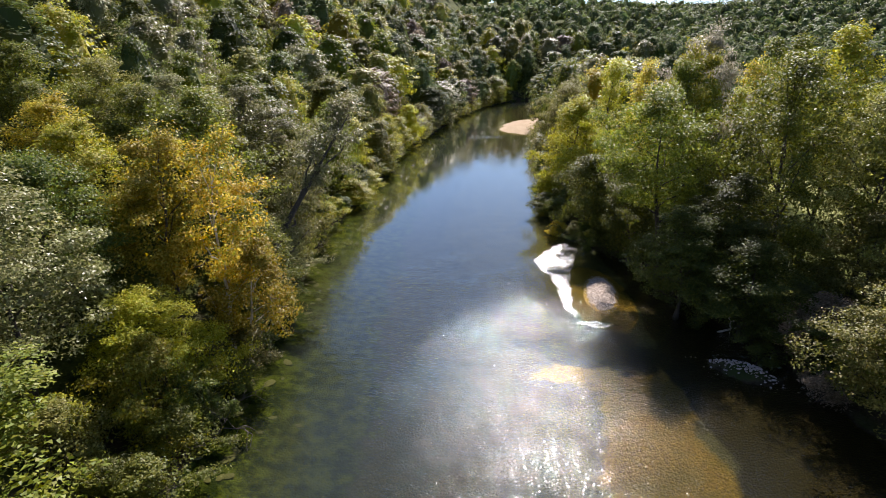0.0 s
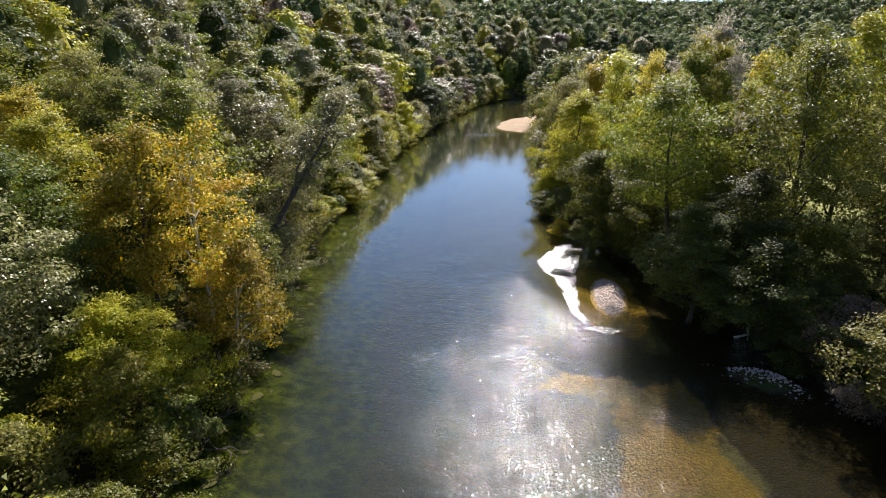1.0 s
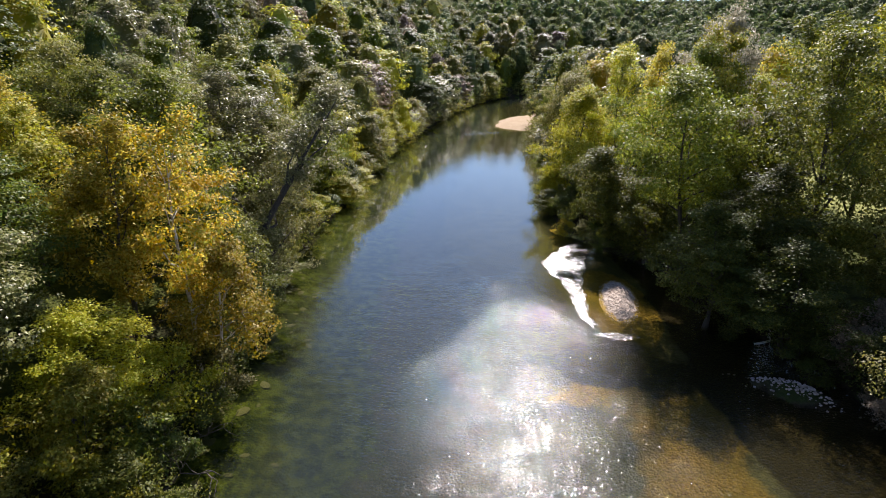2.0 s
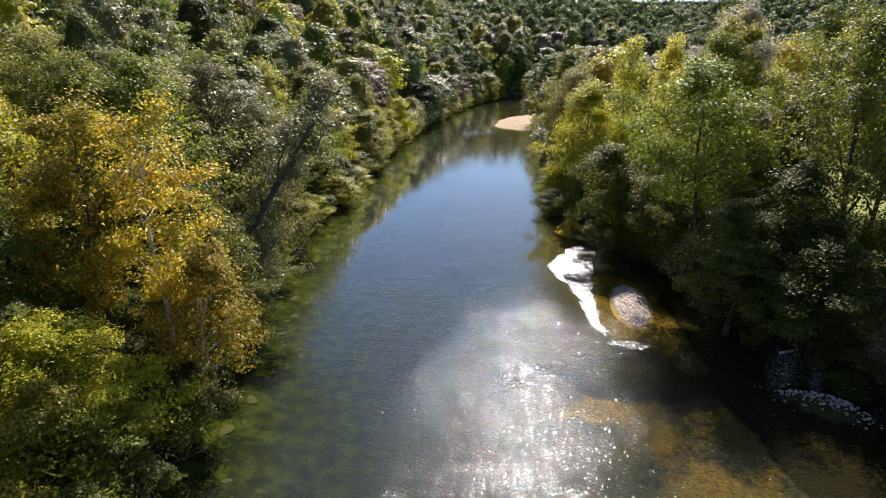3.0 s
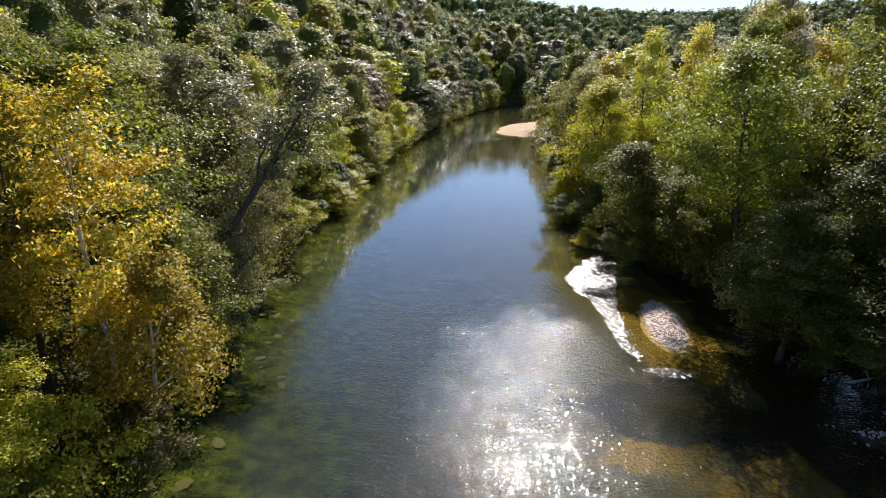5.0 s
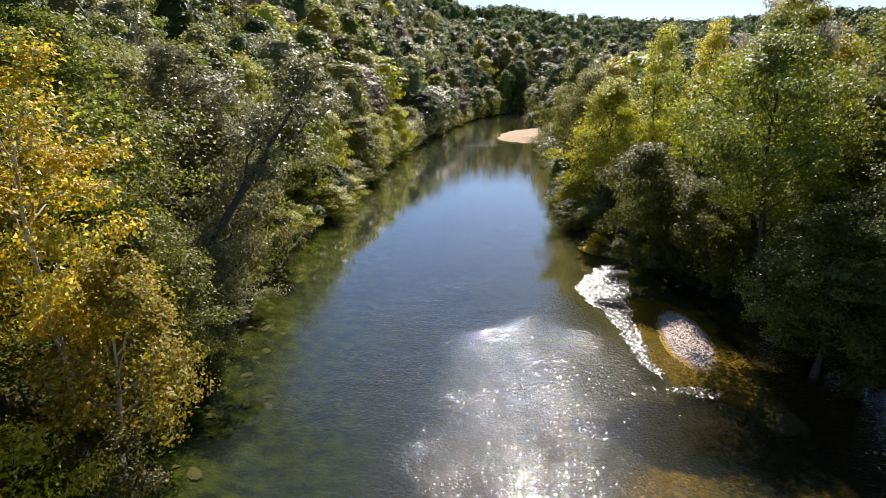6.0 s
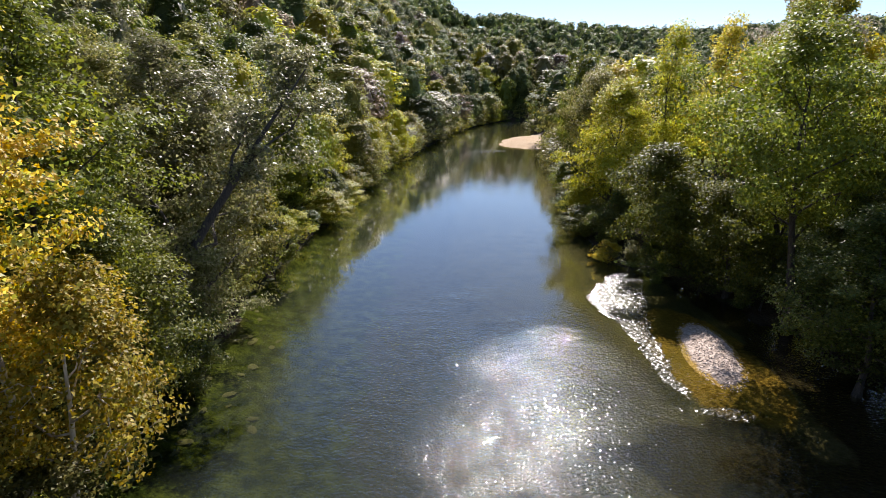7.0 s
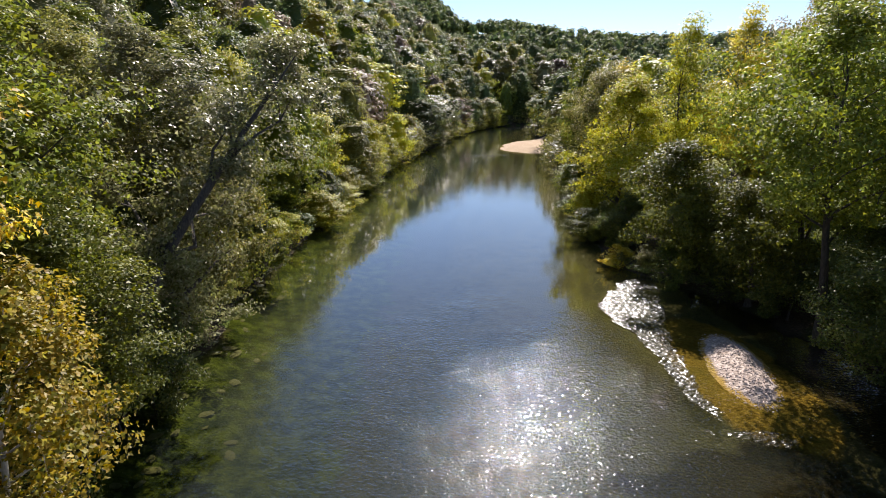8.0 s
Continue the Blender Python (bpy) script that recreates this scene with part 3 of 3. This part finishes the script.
NEAR_LEFT = [
    ("loose", -19.0, 36.6, 14.2, 4.4, "yellow"), ("broad", -20.0, 44.0, 16.0, 6.0, "green"), ("round", -15.5, 41.0, 9.5, 4.0, "green"), ("broad", -21.5, 26.0, 12.3, 5.0, "silver"),
    ("round", -17.6, 30.0, 6.6, 3.4, "bright"), ("thicket", -14.6, 31.0, 5.2, 2.8, "bright"), ("thicket", -16.0, 26.5, 5.5, 3.2, "lime"), ("bush", -14.8, 25.0, 2.6, 1.9, "bright"), ("thicket", -17.8, 22.5, 4.0, 2.8, "olive"), ("thicket", -15.6, 28.4, 4.2, 2.6, "green"), ("bush", -14.2, 29.0, 2.2, 1.7, "silver"),
    ("bush", -18.6, 24.2, 3.0, 2.2, "bright"), ("round", -24.5, 33.0, 11, 4.6, "dark"), ("loose", -27.0, 40.5, 12, 4.6, "lime"), ("loose", -33.0, 47.0, 10.5, 4.5, "yellow"),
    ("round", -28.0, 51.0, 13, 5.0, "green"), ("broad", -23.5, 54.5, 14, 5.2, "olive"), ("tall", -21.5, 60.0, 15, 5.0, "silver"), ("thicket", -15.8, 49.5, 5.5, 3.0, "silver"),
    ("thicket", -16.2, 55.0, 7.0, 3.3, "olive"), ("round", -18.2, 58.5, 11, 4.4, "olive"), ("thicket", -17.0, 62.0, 6.0, 3.2, "lime"), ("round", -19.5, 66.5, 11.5, 4.6, "green"),
    ("bush", -17.6, 70.0, 2.2, 1.6, "yellow"), ("round", -33.5, 37.0, 11, 5, "olive"), ("broad", -39.0, 52.0, 12, 5.2, "green"), ("round", -30.0, 27.0, 11, 5.0, "green"),
    ("tall", -28.5, 59.0, 13, 4.8, "silver"), ("round", -36.5, 60.0, 12, 5, "olive"), 
    ("thicket", -14.6, 21.0, 3.5, 2.4, "green"), ("loose", -40.0, 43.0, 11, 4.8, "dry"), ("thicket", -15.2, 44.5, 4.5, 2.6, "dark"),
    ("mid_round", -15.6, 110.0, 8.5, 3.2, "bright"), ("mid_round", -15.0, 121.0, 7.5, 3.0, "lime"), ("mid_round", -14.0, 132.0, 9.0, 3.4, "bright"), ("mid_round", -12.4, 146.0, 8.0, 3.0, "lime"),
]
for kind, x, y, h, r, tint in NEAR_LEFT:
    plant(kind, x, y, h, r, tint, LEFT, group="trees on the wooded bank")
# right bank, near
single("tree", 15.6, 64.6, 9.2, 5.0, "green", "spreading dark green tree hanging low over the riffle", seed=21, base=0.04, lean=(-3.0, -1.8), limbs=16, clumps=170, leaves=24000, size=0.16, thick=0.26, shape=0.7)
single("tree", 16.8, 58.6, 8.2, 4.3, "green", "low spreading green tree with drooping sprays beside the gravel spit", seed=24, base=0.06, lean=(-1.6, -0.8), limbs=14, clumps=130, leaves=18000, size=0.14, thick=0.2, shape=0.75, tight=0.2)
single("tree", 13.6, 80.5, 14.0, 5.2, "bright", "bright yellow-green tree at the river's edge", seed=22, base=0.08, lean=(0.6, -0.8), limbs=16, clumps=150, leaves=20000, size=0.18, wide=0.95, tight=0.2, thick=0.22, shape=0.95)
single("tree", 18.2, 53.2, 17.8, 6.2, "green", "tall green tree with a high crown reaching over the gravel spit", seed=23, base=0.42, lean=(-2.6, -0.6), limbs=14, clumps=170, leaves=28000, size=0.155, thick=0.3, shape=0.85)
NEAR_RIGHT = [
    ("slim", 17.4, 75.2, 18.8, 2.9, "bright"), ("slim", 19.8, 70.0, 18.6, 2.8, "yellow"), ("loose", 26.2, 69.7, 22.0, 4.9, "pale"),
    ("great", 21.8, 62.5, 18.4, 4.7, "green"), ("loose", 23.0, 64.0, 20.4, 4.8, "lime"), ("great", 25.0, 48.0, 19.6, 6.2, "green"), ("tall", 31.8, 55.5, 21.4, 5.2, "lime"),
    # the broad tree at 17.4, 45.5 is added only to shade the water
    ("great", 30.0, 44.5, 17.0, 5.6, "olive"), ("broad", 20.9, 41.8, 8.0, 4.2, "dark"), ("broad", 21.5, 46.5, 11.0, 4.6, "dark"), ("round", 24.2, 29.5, 9.6, 4.4, "olive"), ("thicket", 23.0, 36.6, 4.2, 2.8, "dark"), ("thicket", 26.4, 34.6, 4.5, 3.0, "olive"), ("broad", 17.4, 45.5, 9.5, 4.4, "dark"), ("bush", 22.6, 33.4, 2.2, 1.8, "dry"), ("thicket", 28.6, 38.6, 4.6, 3.2, "green"), ("bush", 24.6, 25.4, 2.2, 1.9, "olive"), ("thicket", 27.5, 26.0, 4.5, 3.0, "green"), ("bush", 20.9, 37.8, 1.8, 1.5, "dark"), ("thicket", 31.0, 32.0, 5.0, 3.2, "olive"), ("bush", 23.4, 39.4, 2.4, 1.9, "dry"), ("thicket", 33.0, 27.5, 5, 3.2, "dry"), ("thicket", 24.5, 33.0, 5.0, 2.8, "green"),
    ("round", 14.8, 92.0, 15.0, 4.8, "olive"), ("loose", 16.4, 101.0, 16.0, 5.0, "olive"), ("broad", 21.0, 86.0, 15.5, 5.2, "green"),
    ("thicket", 18.5, 61.0, 4.5, 2.8, "dark"), ("thicket", 21.0, 41.0, 3.5, 2.4, "dark"), ("tall", 31.0, 63.0, 20.5, 4.8, "green"),
    ("broad", 34.0, 47.0, 16, 5.4, "green"), ("round", 31.5, 36.0, 5.5, 3.6, "dry"), 
    ("thicket", 19.0, 45.0, 4.2, 2.8, "dark"), ("thicket", 18.6, 50.0, 5.0, 3.0, "dark"), ("thicket", 18.2, 56.5, 4.5, 2.8, "dark"), ("round", 21.5, 52.0, 8.0, 4.0, "dark"), ("round", 29.5, 42.0, 9.0, 4.2, "olive"), ("thicket", 24.5, 38.0, 4.5, 3.0, "dry"), ("round", 35.5, 40.0, 9, 4.5, "green"),
    ("loose", 27.0, 80.0, 17, 4.8, "lime"), ("bush", 10.6, 67.2, 2.0, 1.6, "gold"), ("thicket", 12.6, 71.0, 3.4, 2.4, "olive"), ("thicket", 15.4, 59.6, 3.0, 2.2, "dark"), ("thicket", 13.4, 63.2, 3.0, 2.2, "dark"), ("bush", 12.4, 65.6, 2.2, 1.8, "olive"), ("thicket", 11.6, 75.0, 3.6, 2.4, "green"), ("thicket", 16.6, 65.0, 4.4, 2.8, "green"), ("thicket", 14.5, 87.0, 4.0, 2.6, "green"),
]
for kind, x, y, h, r, tint in NEAR_RIGHT:
    plant(kind, x, y, h, r, tint, RIGHT, group="trees on the floodplain")

# the woods further off: scattered without overlap, thinner detail with distance
taken = [(x, y, r) for _, x, y, _, r, _ in NEAR_LEFT + NEAR_RIGHT] + [(-14, 35, 4), (-15, 48, 5), (14, 65, 5), (13.8, 81.5, 5.5), (17, 53, 6), (13, 75, 3)]
rng = random.Random(5)


def sown(count, x0, x1, y0, y1, seed):
    """Random places in a stretch of the plan: x, y, how far beyond the water's edge, and the side."""
    lot = np.random.default_rng(seed)
    x, y = lot.uniform(x0, x1, count), lot.uniform(y0, y1, count)
    return zip(x.tolist(), y.tolist(), *(v.tolist() for v in bank(x, y)))


def shoreline(y, side, x0, x1):
    """Places just above the water's edge on one side."""
    line = np.arange(x0, x1, 0.5)
    d, which = bank(line, np.full(line.shape, y))
    return line[(d > 0.1) & (d < 1.6) & (which == side)].tolist()


LEFT_TINTS = ["green"] * 5 + ["olive"] * 4 + ["silver"] * 2 + ["dark"] * 5 + ["lime"] * 3 + ["dry"]
RIGHT_TINTS = ["green"] * 5 + ["olive"] * 4 + ["lime"] * 4 + ["silver"] * 2 + ["yellow"]
distant = []
for x, y, d, side in sown(9000, -110, 90, 14, 330, 5):
    r = rng.uniform(3.4, 6.4)
    if side < 0 and not 1.6 < d < (40 if y < 90 else 62 if y < 170 else 85) or side > 0 and not 1.8 < d < (34 if y < 200 else 45):
        continue
    if side > 0 and (38 < x < 62 and 48 < y < 165 or 4 < x < 22 and 152 < y < 206):
        continue
    if side < 0 and math.hypot((x + 64) / 12, (y - 248) / 15) < 1 :
        continue
    if any((x - a) ** 2 + (y - b) ** 2 < (0.74 * (r + c)) ** 2 for a, b, c in taken):
        continue
    taken.append((x, y, r))
    form = rng.choice(["broad", "round", "tall"])
    tint = rng.choice(LEFT_TINTS if side < 0 else RIGHT_TINTS)
    h = (rng.uniform(9, 12) + 0.6 * r if side < 0 else rng.uniform(13, 18)) * (0.75 if d < 4 else 1.0)
    if y < 30 and tint in ("lime", "dry"):
        tint = "green"
    if y < 122:
        plant(("" if y < 46 and -36 < x < 36 else "mid_") + form, x, y, h, r, tint, "in the woods beside the river", group="woodland trees")
    else:
        distant.append((form, x, y, h, r, rng.choice(["slate", tint, tint]) if y > 150 else tint))
# low growth along the water's edge
for i in range(40):
    y = 14 + i * 2.6 + rng.uniform(-1, 1)
    for side in (-1, 1):
        if rng.random() < (0.9 if side < 0 else 0.5):
            ax = shoreline(y, side, -30, 32)
            if ax and not (side > 0 and y < 62):
                kind = rng.choice(["bush", "thicket"]) if y < 75 else "mid_round"
                plant(kind, float(rng.choice(ax)), y, rng.uniform(2.2, 4.8), rng.uniform(1.8, 2.9), rng.choice(["olive", "green", "lime", "silver", "dark"]), "at the water's edge", group="bankside shrubs")
for i in range(90):
    y = 118 + i * 1.9
    for side in (-1, 1):
        ax = shoreline(y, side, -30, 60)
        if ax and not (side > 0 and 150 < y < 206) and rng.random() < 0.8:
            distant.append(("round", float(rng.choice(ax)), y, rng.uniform(3, 7), rng.uniform(2, 3.2), rng.choice(["olive", "green", "lime", "silver"])))


for x, y, d, side in sown(220, -60, 70, -45, 3, 6):
    r = rng.uniform(3.6, 5.6)
    if 2 < d < 38 and not any((x - a) ** 2 + (y - b) ** 2 < (0.7 * (r + c)) ** 2 for a, b, c in taken):
        taken.append((x, y, r))
        distant.append((rng.choice(["broad", "round", "tall"]), x, y, rng.uniform(9, 14), r, rng.choice(["green", "olive", "dark", "lime"])))


def grove(name, trees, tint, label):
    """Trees too far off to be told apart by more than their crowns, in one mesh."""
    verts, faces, tones, n = [], [], [], 0
    for i, (form, x, y, h, r, _) in enumerate(trees):
        h0, r0, how = SHAPES["far_" + form]
        if form not in GROVE:
            GROVE[form] = grow(sum(map(ord, form)), h0, r0, **how)
        trunk, _, (v, f) = GROVE[form]
        share = 1.0 if r > 3.3 else 0.35
        z, turn = float(land([x], [y])[0]) - 0.1, i * 2.39
        c, q = math.cos(turn), math.sin(turn)
        for v, f in ((trunk[0][0], np.concatenate([trunk[0][1][:, :3], trunk[0][1][:, [0, 2, 3]]])), (v, f[: int(len(f) * share)])):
            v = v * [r / r0, r / r0, h / h0]
            verts.append(np.stack([v[:, 0] * c - v[:, 1] * q + x, v[:, 0] * q + v[:, 1] * c + y, v[:, 2] + z], -1))
            faces.append(f + n)
            tones.append(np.full(len(v), (i * 0.618) % 1.0))
            n += len(v)
    me = fast_mesh(name, np.concatenate(verts), np.concatenate(faces), False)
    layer = me.attributes.new("tone", "FLOAT", "POINT")
    layer.data.foreach_set("value", np.concatenate(tones).astype(np.float32))
    me.materials.append(LEAF[tint])
    tagged(new(name, me), label, "woods", kind="stuff")


GROVE = {}
for tint in sorted({t[5] for t in distant}):
    grove("grove", [t for t in distant if t[5] == tint], tint, f"crowns of {TINTS[tint]} trees further along the river")


def woods(name, spots, seed, leaves, size, material, label):
    """Far woods, crown beside crown, in one mesh."""
    rng = np.random.default_rng(seed)
    spots = np.asarray(spots, float)
    base = land(spots[:, 0], spots[:, 1])
    n = len(spots)
    ball = unit(rng.normal(0, 1, (n, leaves, 3)))
    ball[..., 2] = np.abs(ball[..., 2]) * 1.0 - 0.15
    lump = 1 + 0.25 * np.sin(ball[..., 0] * 5 + spots[:, :1]) * np.sin(ball[..., 1] * 5 + spots[:, 1:2])
    rad, high = rng.uniform(3.6, 6.0, (n, 1)), rng.uniform(8, 13, (n, 1))
    shell = rng.uniform(0.8, 1.0, (n, leaves)) * lump
    places = np.stack([spots[:, :1] + ball[..., 0] * rad * shell, spots[:, 1:2] + ball[..., 1] * rad * shell, base[:, None] + high * 0.45 + ball[..., 2] * high * 0.6 * shell], -1)
    verts, faces = leaf_cloud(rng, places.reshape(-1, 3), ball.reshape(-1, 3), size, 0.8, False, 0.9)
    # hidden domes, added within the crowns so that no sun shines through
    turns = 7
    ang = np.arange(turns) * 2 * np.pi / turns
    dome = np.concatenate([np.stack([np.cos(ang) * q, np.sin(ang) * q, np.full(turns, k)], -1) for q, k in ((0.45, -0.45), (0.64, 0.0), (0.56, 0.34), (0.26, 0.58))])
    blockers = np.stack([spots[:, :1] + dome[:, 0] * rad, spots[:, 1:2] + dome[:, 1] * rad, base[:, None] + high * 0.45 + dome[:, 2] * high * 0.6], -1) + rng.normal(0, 0.2, (n, len(dome), 3))
    quads = [(i * turns + k, i * turns + (k + 1) % turns, (i + 1) * turns + (k + 1) % turns, (i + 1) * turns + k) for i in range(3) for k in range(turns)]
    tris = np.array([(a, b, c) for a, b, c, _ in quads] + [(a, c, d) for a, _, c, d in quads] + [(3 * turns, 3 * turns + k, 3 * turns + k + 1) for k in range(1, turns - 1)])
    verts, faces = joined([(verts, faces), (blockers.reshape(-1, 3), (tris[None] + np.arange(n)[:, None, None] * len(dome)).reshape(-1, 3))])
    tone = rng.uniform(0, 1, n)
    me = fast_mesh(name, verts, faces, False)
    layer = me.attributes.new("tone", "FLOAT", "POINT")
    layer.data.foreach_set("value", np.concatenate([np.repeat(tone, leaves * 3), np.repeat(tone, len(dome))]).astype(np.float32))
    me.materials.append(material)
    tagged(new(name, me), label, "woods", kind="stuff")


spots = []
for x, y, d, side in sown(4200, -420, 620, -60, 780, 7):
    if d < 6 or -112 < x < 92 and y < 332 and d < (62 if side < 0 else 45):
        continue
    if 38 < x < 62 and 48 < y < 165 or y < 40 and abs(x) < 70 or abs(math.degrees(math.atan2(x, y + 20))) > 50:
        continue
    spots.append((x, y))
for x, y, d, side in sown(900, 62, 330, 60, 420, 8):
    if abs(math.degrees(math.atan2(x, y + 20))) < 48 and d > 6 and not (x < 92 and y < 332 and d < 45):
        spots.append((x, y))
for x, y, d, side in sown(1600, 110, 520, 300, 700, 9):
    if abs(math.degrees(math.atan2(x, y + 20))) < 48 and d > 12:
        spots.append((x, y))
# both woods wear the leaf colour that has haze painted in
woods("nearer_woods", [s for s in spots if math.hypot(*s) < 400], 31, 360, 1.0, LEAF["slate"], "dense mixed green woods covering the valley")
woods("far_woods", [s for s in spots if math.hypot(*s) >= 400], 32, 75, 2.0, LEAF["slate"], "distant wooded ridge beyond the valley")


# ---- stones, driftwood ----
def lump(rng, size, flat, sides=7):
    """Vertices and faces of a rounded stone: rings of uneven radius, closed by small caps."""
    rings = [(-0.9, 0.45), (-0.35, 0.95), (0.3, 0.9), (0.85, 0.4)]
    a = np.arange(sides) * 2 * np.pi / sides
    verts = [np.stack([np.cos(a) * q, np.sin(a) * q * 0.75, np.full(sides, k * flat)], -1) * rng.uniform(0.85, 1.15, (sides, 1)) for k, q in rings]
    verts = np.concatenate(verts + [[[0, 0, -0.95 * flat]], [[0, 0, 0.95 * flat]]]) * size
    quads = [(i * sides + k, i * sides + (k + 1) % sides, (i + 1) * sides + (k + 1) % sides, (i + 1) * sides + k) for i in range(3) for k in range(sides)]
    low, high = 4 * sides, 4 * sides + 1
    tris = [(q[0], q[1], q[2]) for q in quads] + [(q[0], q[2], q[3]) for q in quads]
    tris += [(low, (k + 1) % sides, k) for k in range(sides)] + [(high, 3 * sides + k, 3 * sides + (k + 1) % sides) for k in range(sides)]
    return verts, np.array(tris)


def scatter_stones(name, spots, sizes, flat, material, label, seed):
    rng = np.random.default_rng(seed)
    z = land(spots[:, 0], spots[:, 1])
    pieces = []
    for (x, y), h, size in zip(spots, z, sizes):
        v, f = lump(rng, size, flat, 5)
        c, q = math.cos(x * 9), math.sin(x * 9)
        pieces.append((np.stack([v[:, 0] * c - v[:, 1] * q + x, v[:, 0] * q + v[:, 1] * c + y, v[:, 2] + h + 0.2 * size * flat], -1), f))
    me = fast_mesh(name, *joined(pieces))
    me.materials.append(material)
    tagged(new(name, me), label, "stones", kind="stuff")


stone_rng = np.random.default_rng(77)
cloud = stone_rng.uniform([9.5, 43], [17, 57], (6000, 2))
cloud = cloud[spit(cloud[:, 0], cloud[:, 1], 12.3, 50.0, 0.9, 6.5, 4.7, 1.65) > 0.06][:1900]
scatter_stones("gravel", cloud, stone_rng.uniform(0.018, 0.06, len(cloud)), 0.6, PEBBLE, "pinkish-grey river gravel on the dry spit", 1)
shore = stone_rng.normal(0, 0.75, (220, 2)) * [1.6, 0.6]
shore = np.stack([19.0 + shore[:, 0] * 0.78 + shore[:, 1] * 0.6, 36.8 - shore[:, 0] * 0.62 + shore[:, 1] * 0.78], -1)
scatter_stones("shore_gravel", shore, stone_rng.uniform(0.03, 0.12, 220), 0.6, PEBBLE, "pale stones on a small shaded shoal", 2)
slab_proto = None
for i in range(90):
    y = stone_rng.uniform(24, 62)
    edge = float(np.interp(y, [24, 36, 44, 52, 62], [-13.6, -13.8, -15, -15.6, -16.2]))
    x = edge + abs(stone_rng.normal(0.4, 1.6))
    size = stone_rng.uniform(0.14, 0.42)
    m = pose(x, y, float(land([x], [y])[0]) + 0.03, stone_rng.uniform(-4, 4), stone_rng.uniform(-4, 4), stone_rng.uniform(0, 360)) @ Matrix.Diagonal((size * 1.3, size, size * 0.8, 1))
    if i % 6 == 0 or slab_proto is None:
        me = fast_mesh("slab", *lump(stone_rng, 1.0, 0.12, 8), smoothed=False)
        me.materials.append(LEDGE)
        slab_proto = tagged(new("flat_rock", me), "flat algae-green rock lying in the shallow water", "rock", "flat rocks")
        slab_proto.matrix_basis = m
    else:
        copy_thing(slab_proto, m @ Matrix.Diagonal((1 / slab_proto.scale[0], 1 / slab_proto.scale[1], 1 / slab_proto.scale[2], 1)))


def driftwood(x, y, seed, length, spread, label, count=7, thick=0.09, material=BLEACHED, up=0.35):
    """A dead limb with bare crooked branches, lying at the water's edge."""
    rng = np.random.default_rng(seed)
    ob = thing("dead_branch", pose(x, y, float(land([x], [y])[0]) + 0.02), label, "driftwood")
    main = bend(rng, (0, 0, 0), (length, length * 0.2, length * up), 8, 0.15 * length, 0.05 * length)
    main[0] = 0
    part("stem", fast_mesh("stem", *tube(main, np.linspace(thick, 0.02, 8), 7)), material, ob)
    for i in range(count):
        q = 1 + i * 6 // count
        to = main[q] + unit(rng.normal(0, 1, 3) + [0, 0, 0.5]) * spread * rng.uniform(0.5, 1)
        part("twig", fast_mesh("twig", *tube(bend(rng, main[q], to, 6, 0.1, 0.07 * spread), np.linspace(thick * 0.5, 0.01, 6), 5)), material, ob)
    return ob


driftwood(19.8, 43.0, 3, 3.4, 2.2, "bleached fallen branch with bare twigs under the shaded bank")
driftwood(12.4, 100.5, 4, 4.6, 2.6, "bleached dead snag leaning out over the river", 8, 0.16, BLEACHED, 0.5)
driftwood(13.4, 104.0, 6, 3.6, 2.4, "grey dead limbs caught at the river's edge", 7, 0.12)
driftwood(-13.6, 27.2, 8, 2.8, 2.0, "bare dead twigs at the foot of the bank", 9, 0.05, BARK, 0.2)
driftwood(-13.9, 30.5, 9, 2.6, 1.8, "dead brown branches trailing into the shallows", 8, 0.05, BARK, 0.1)
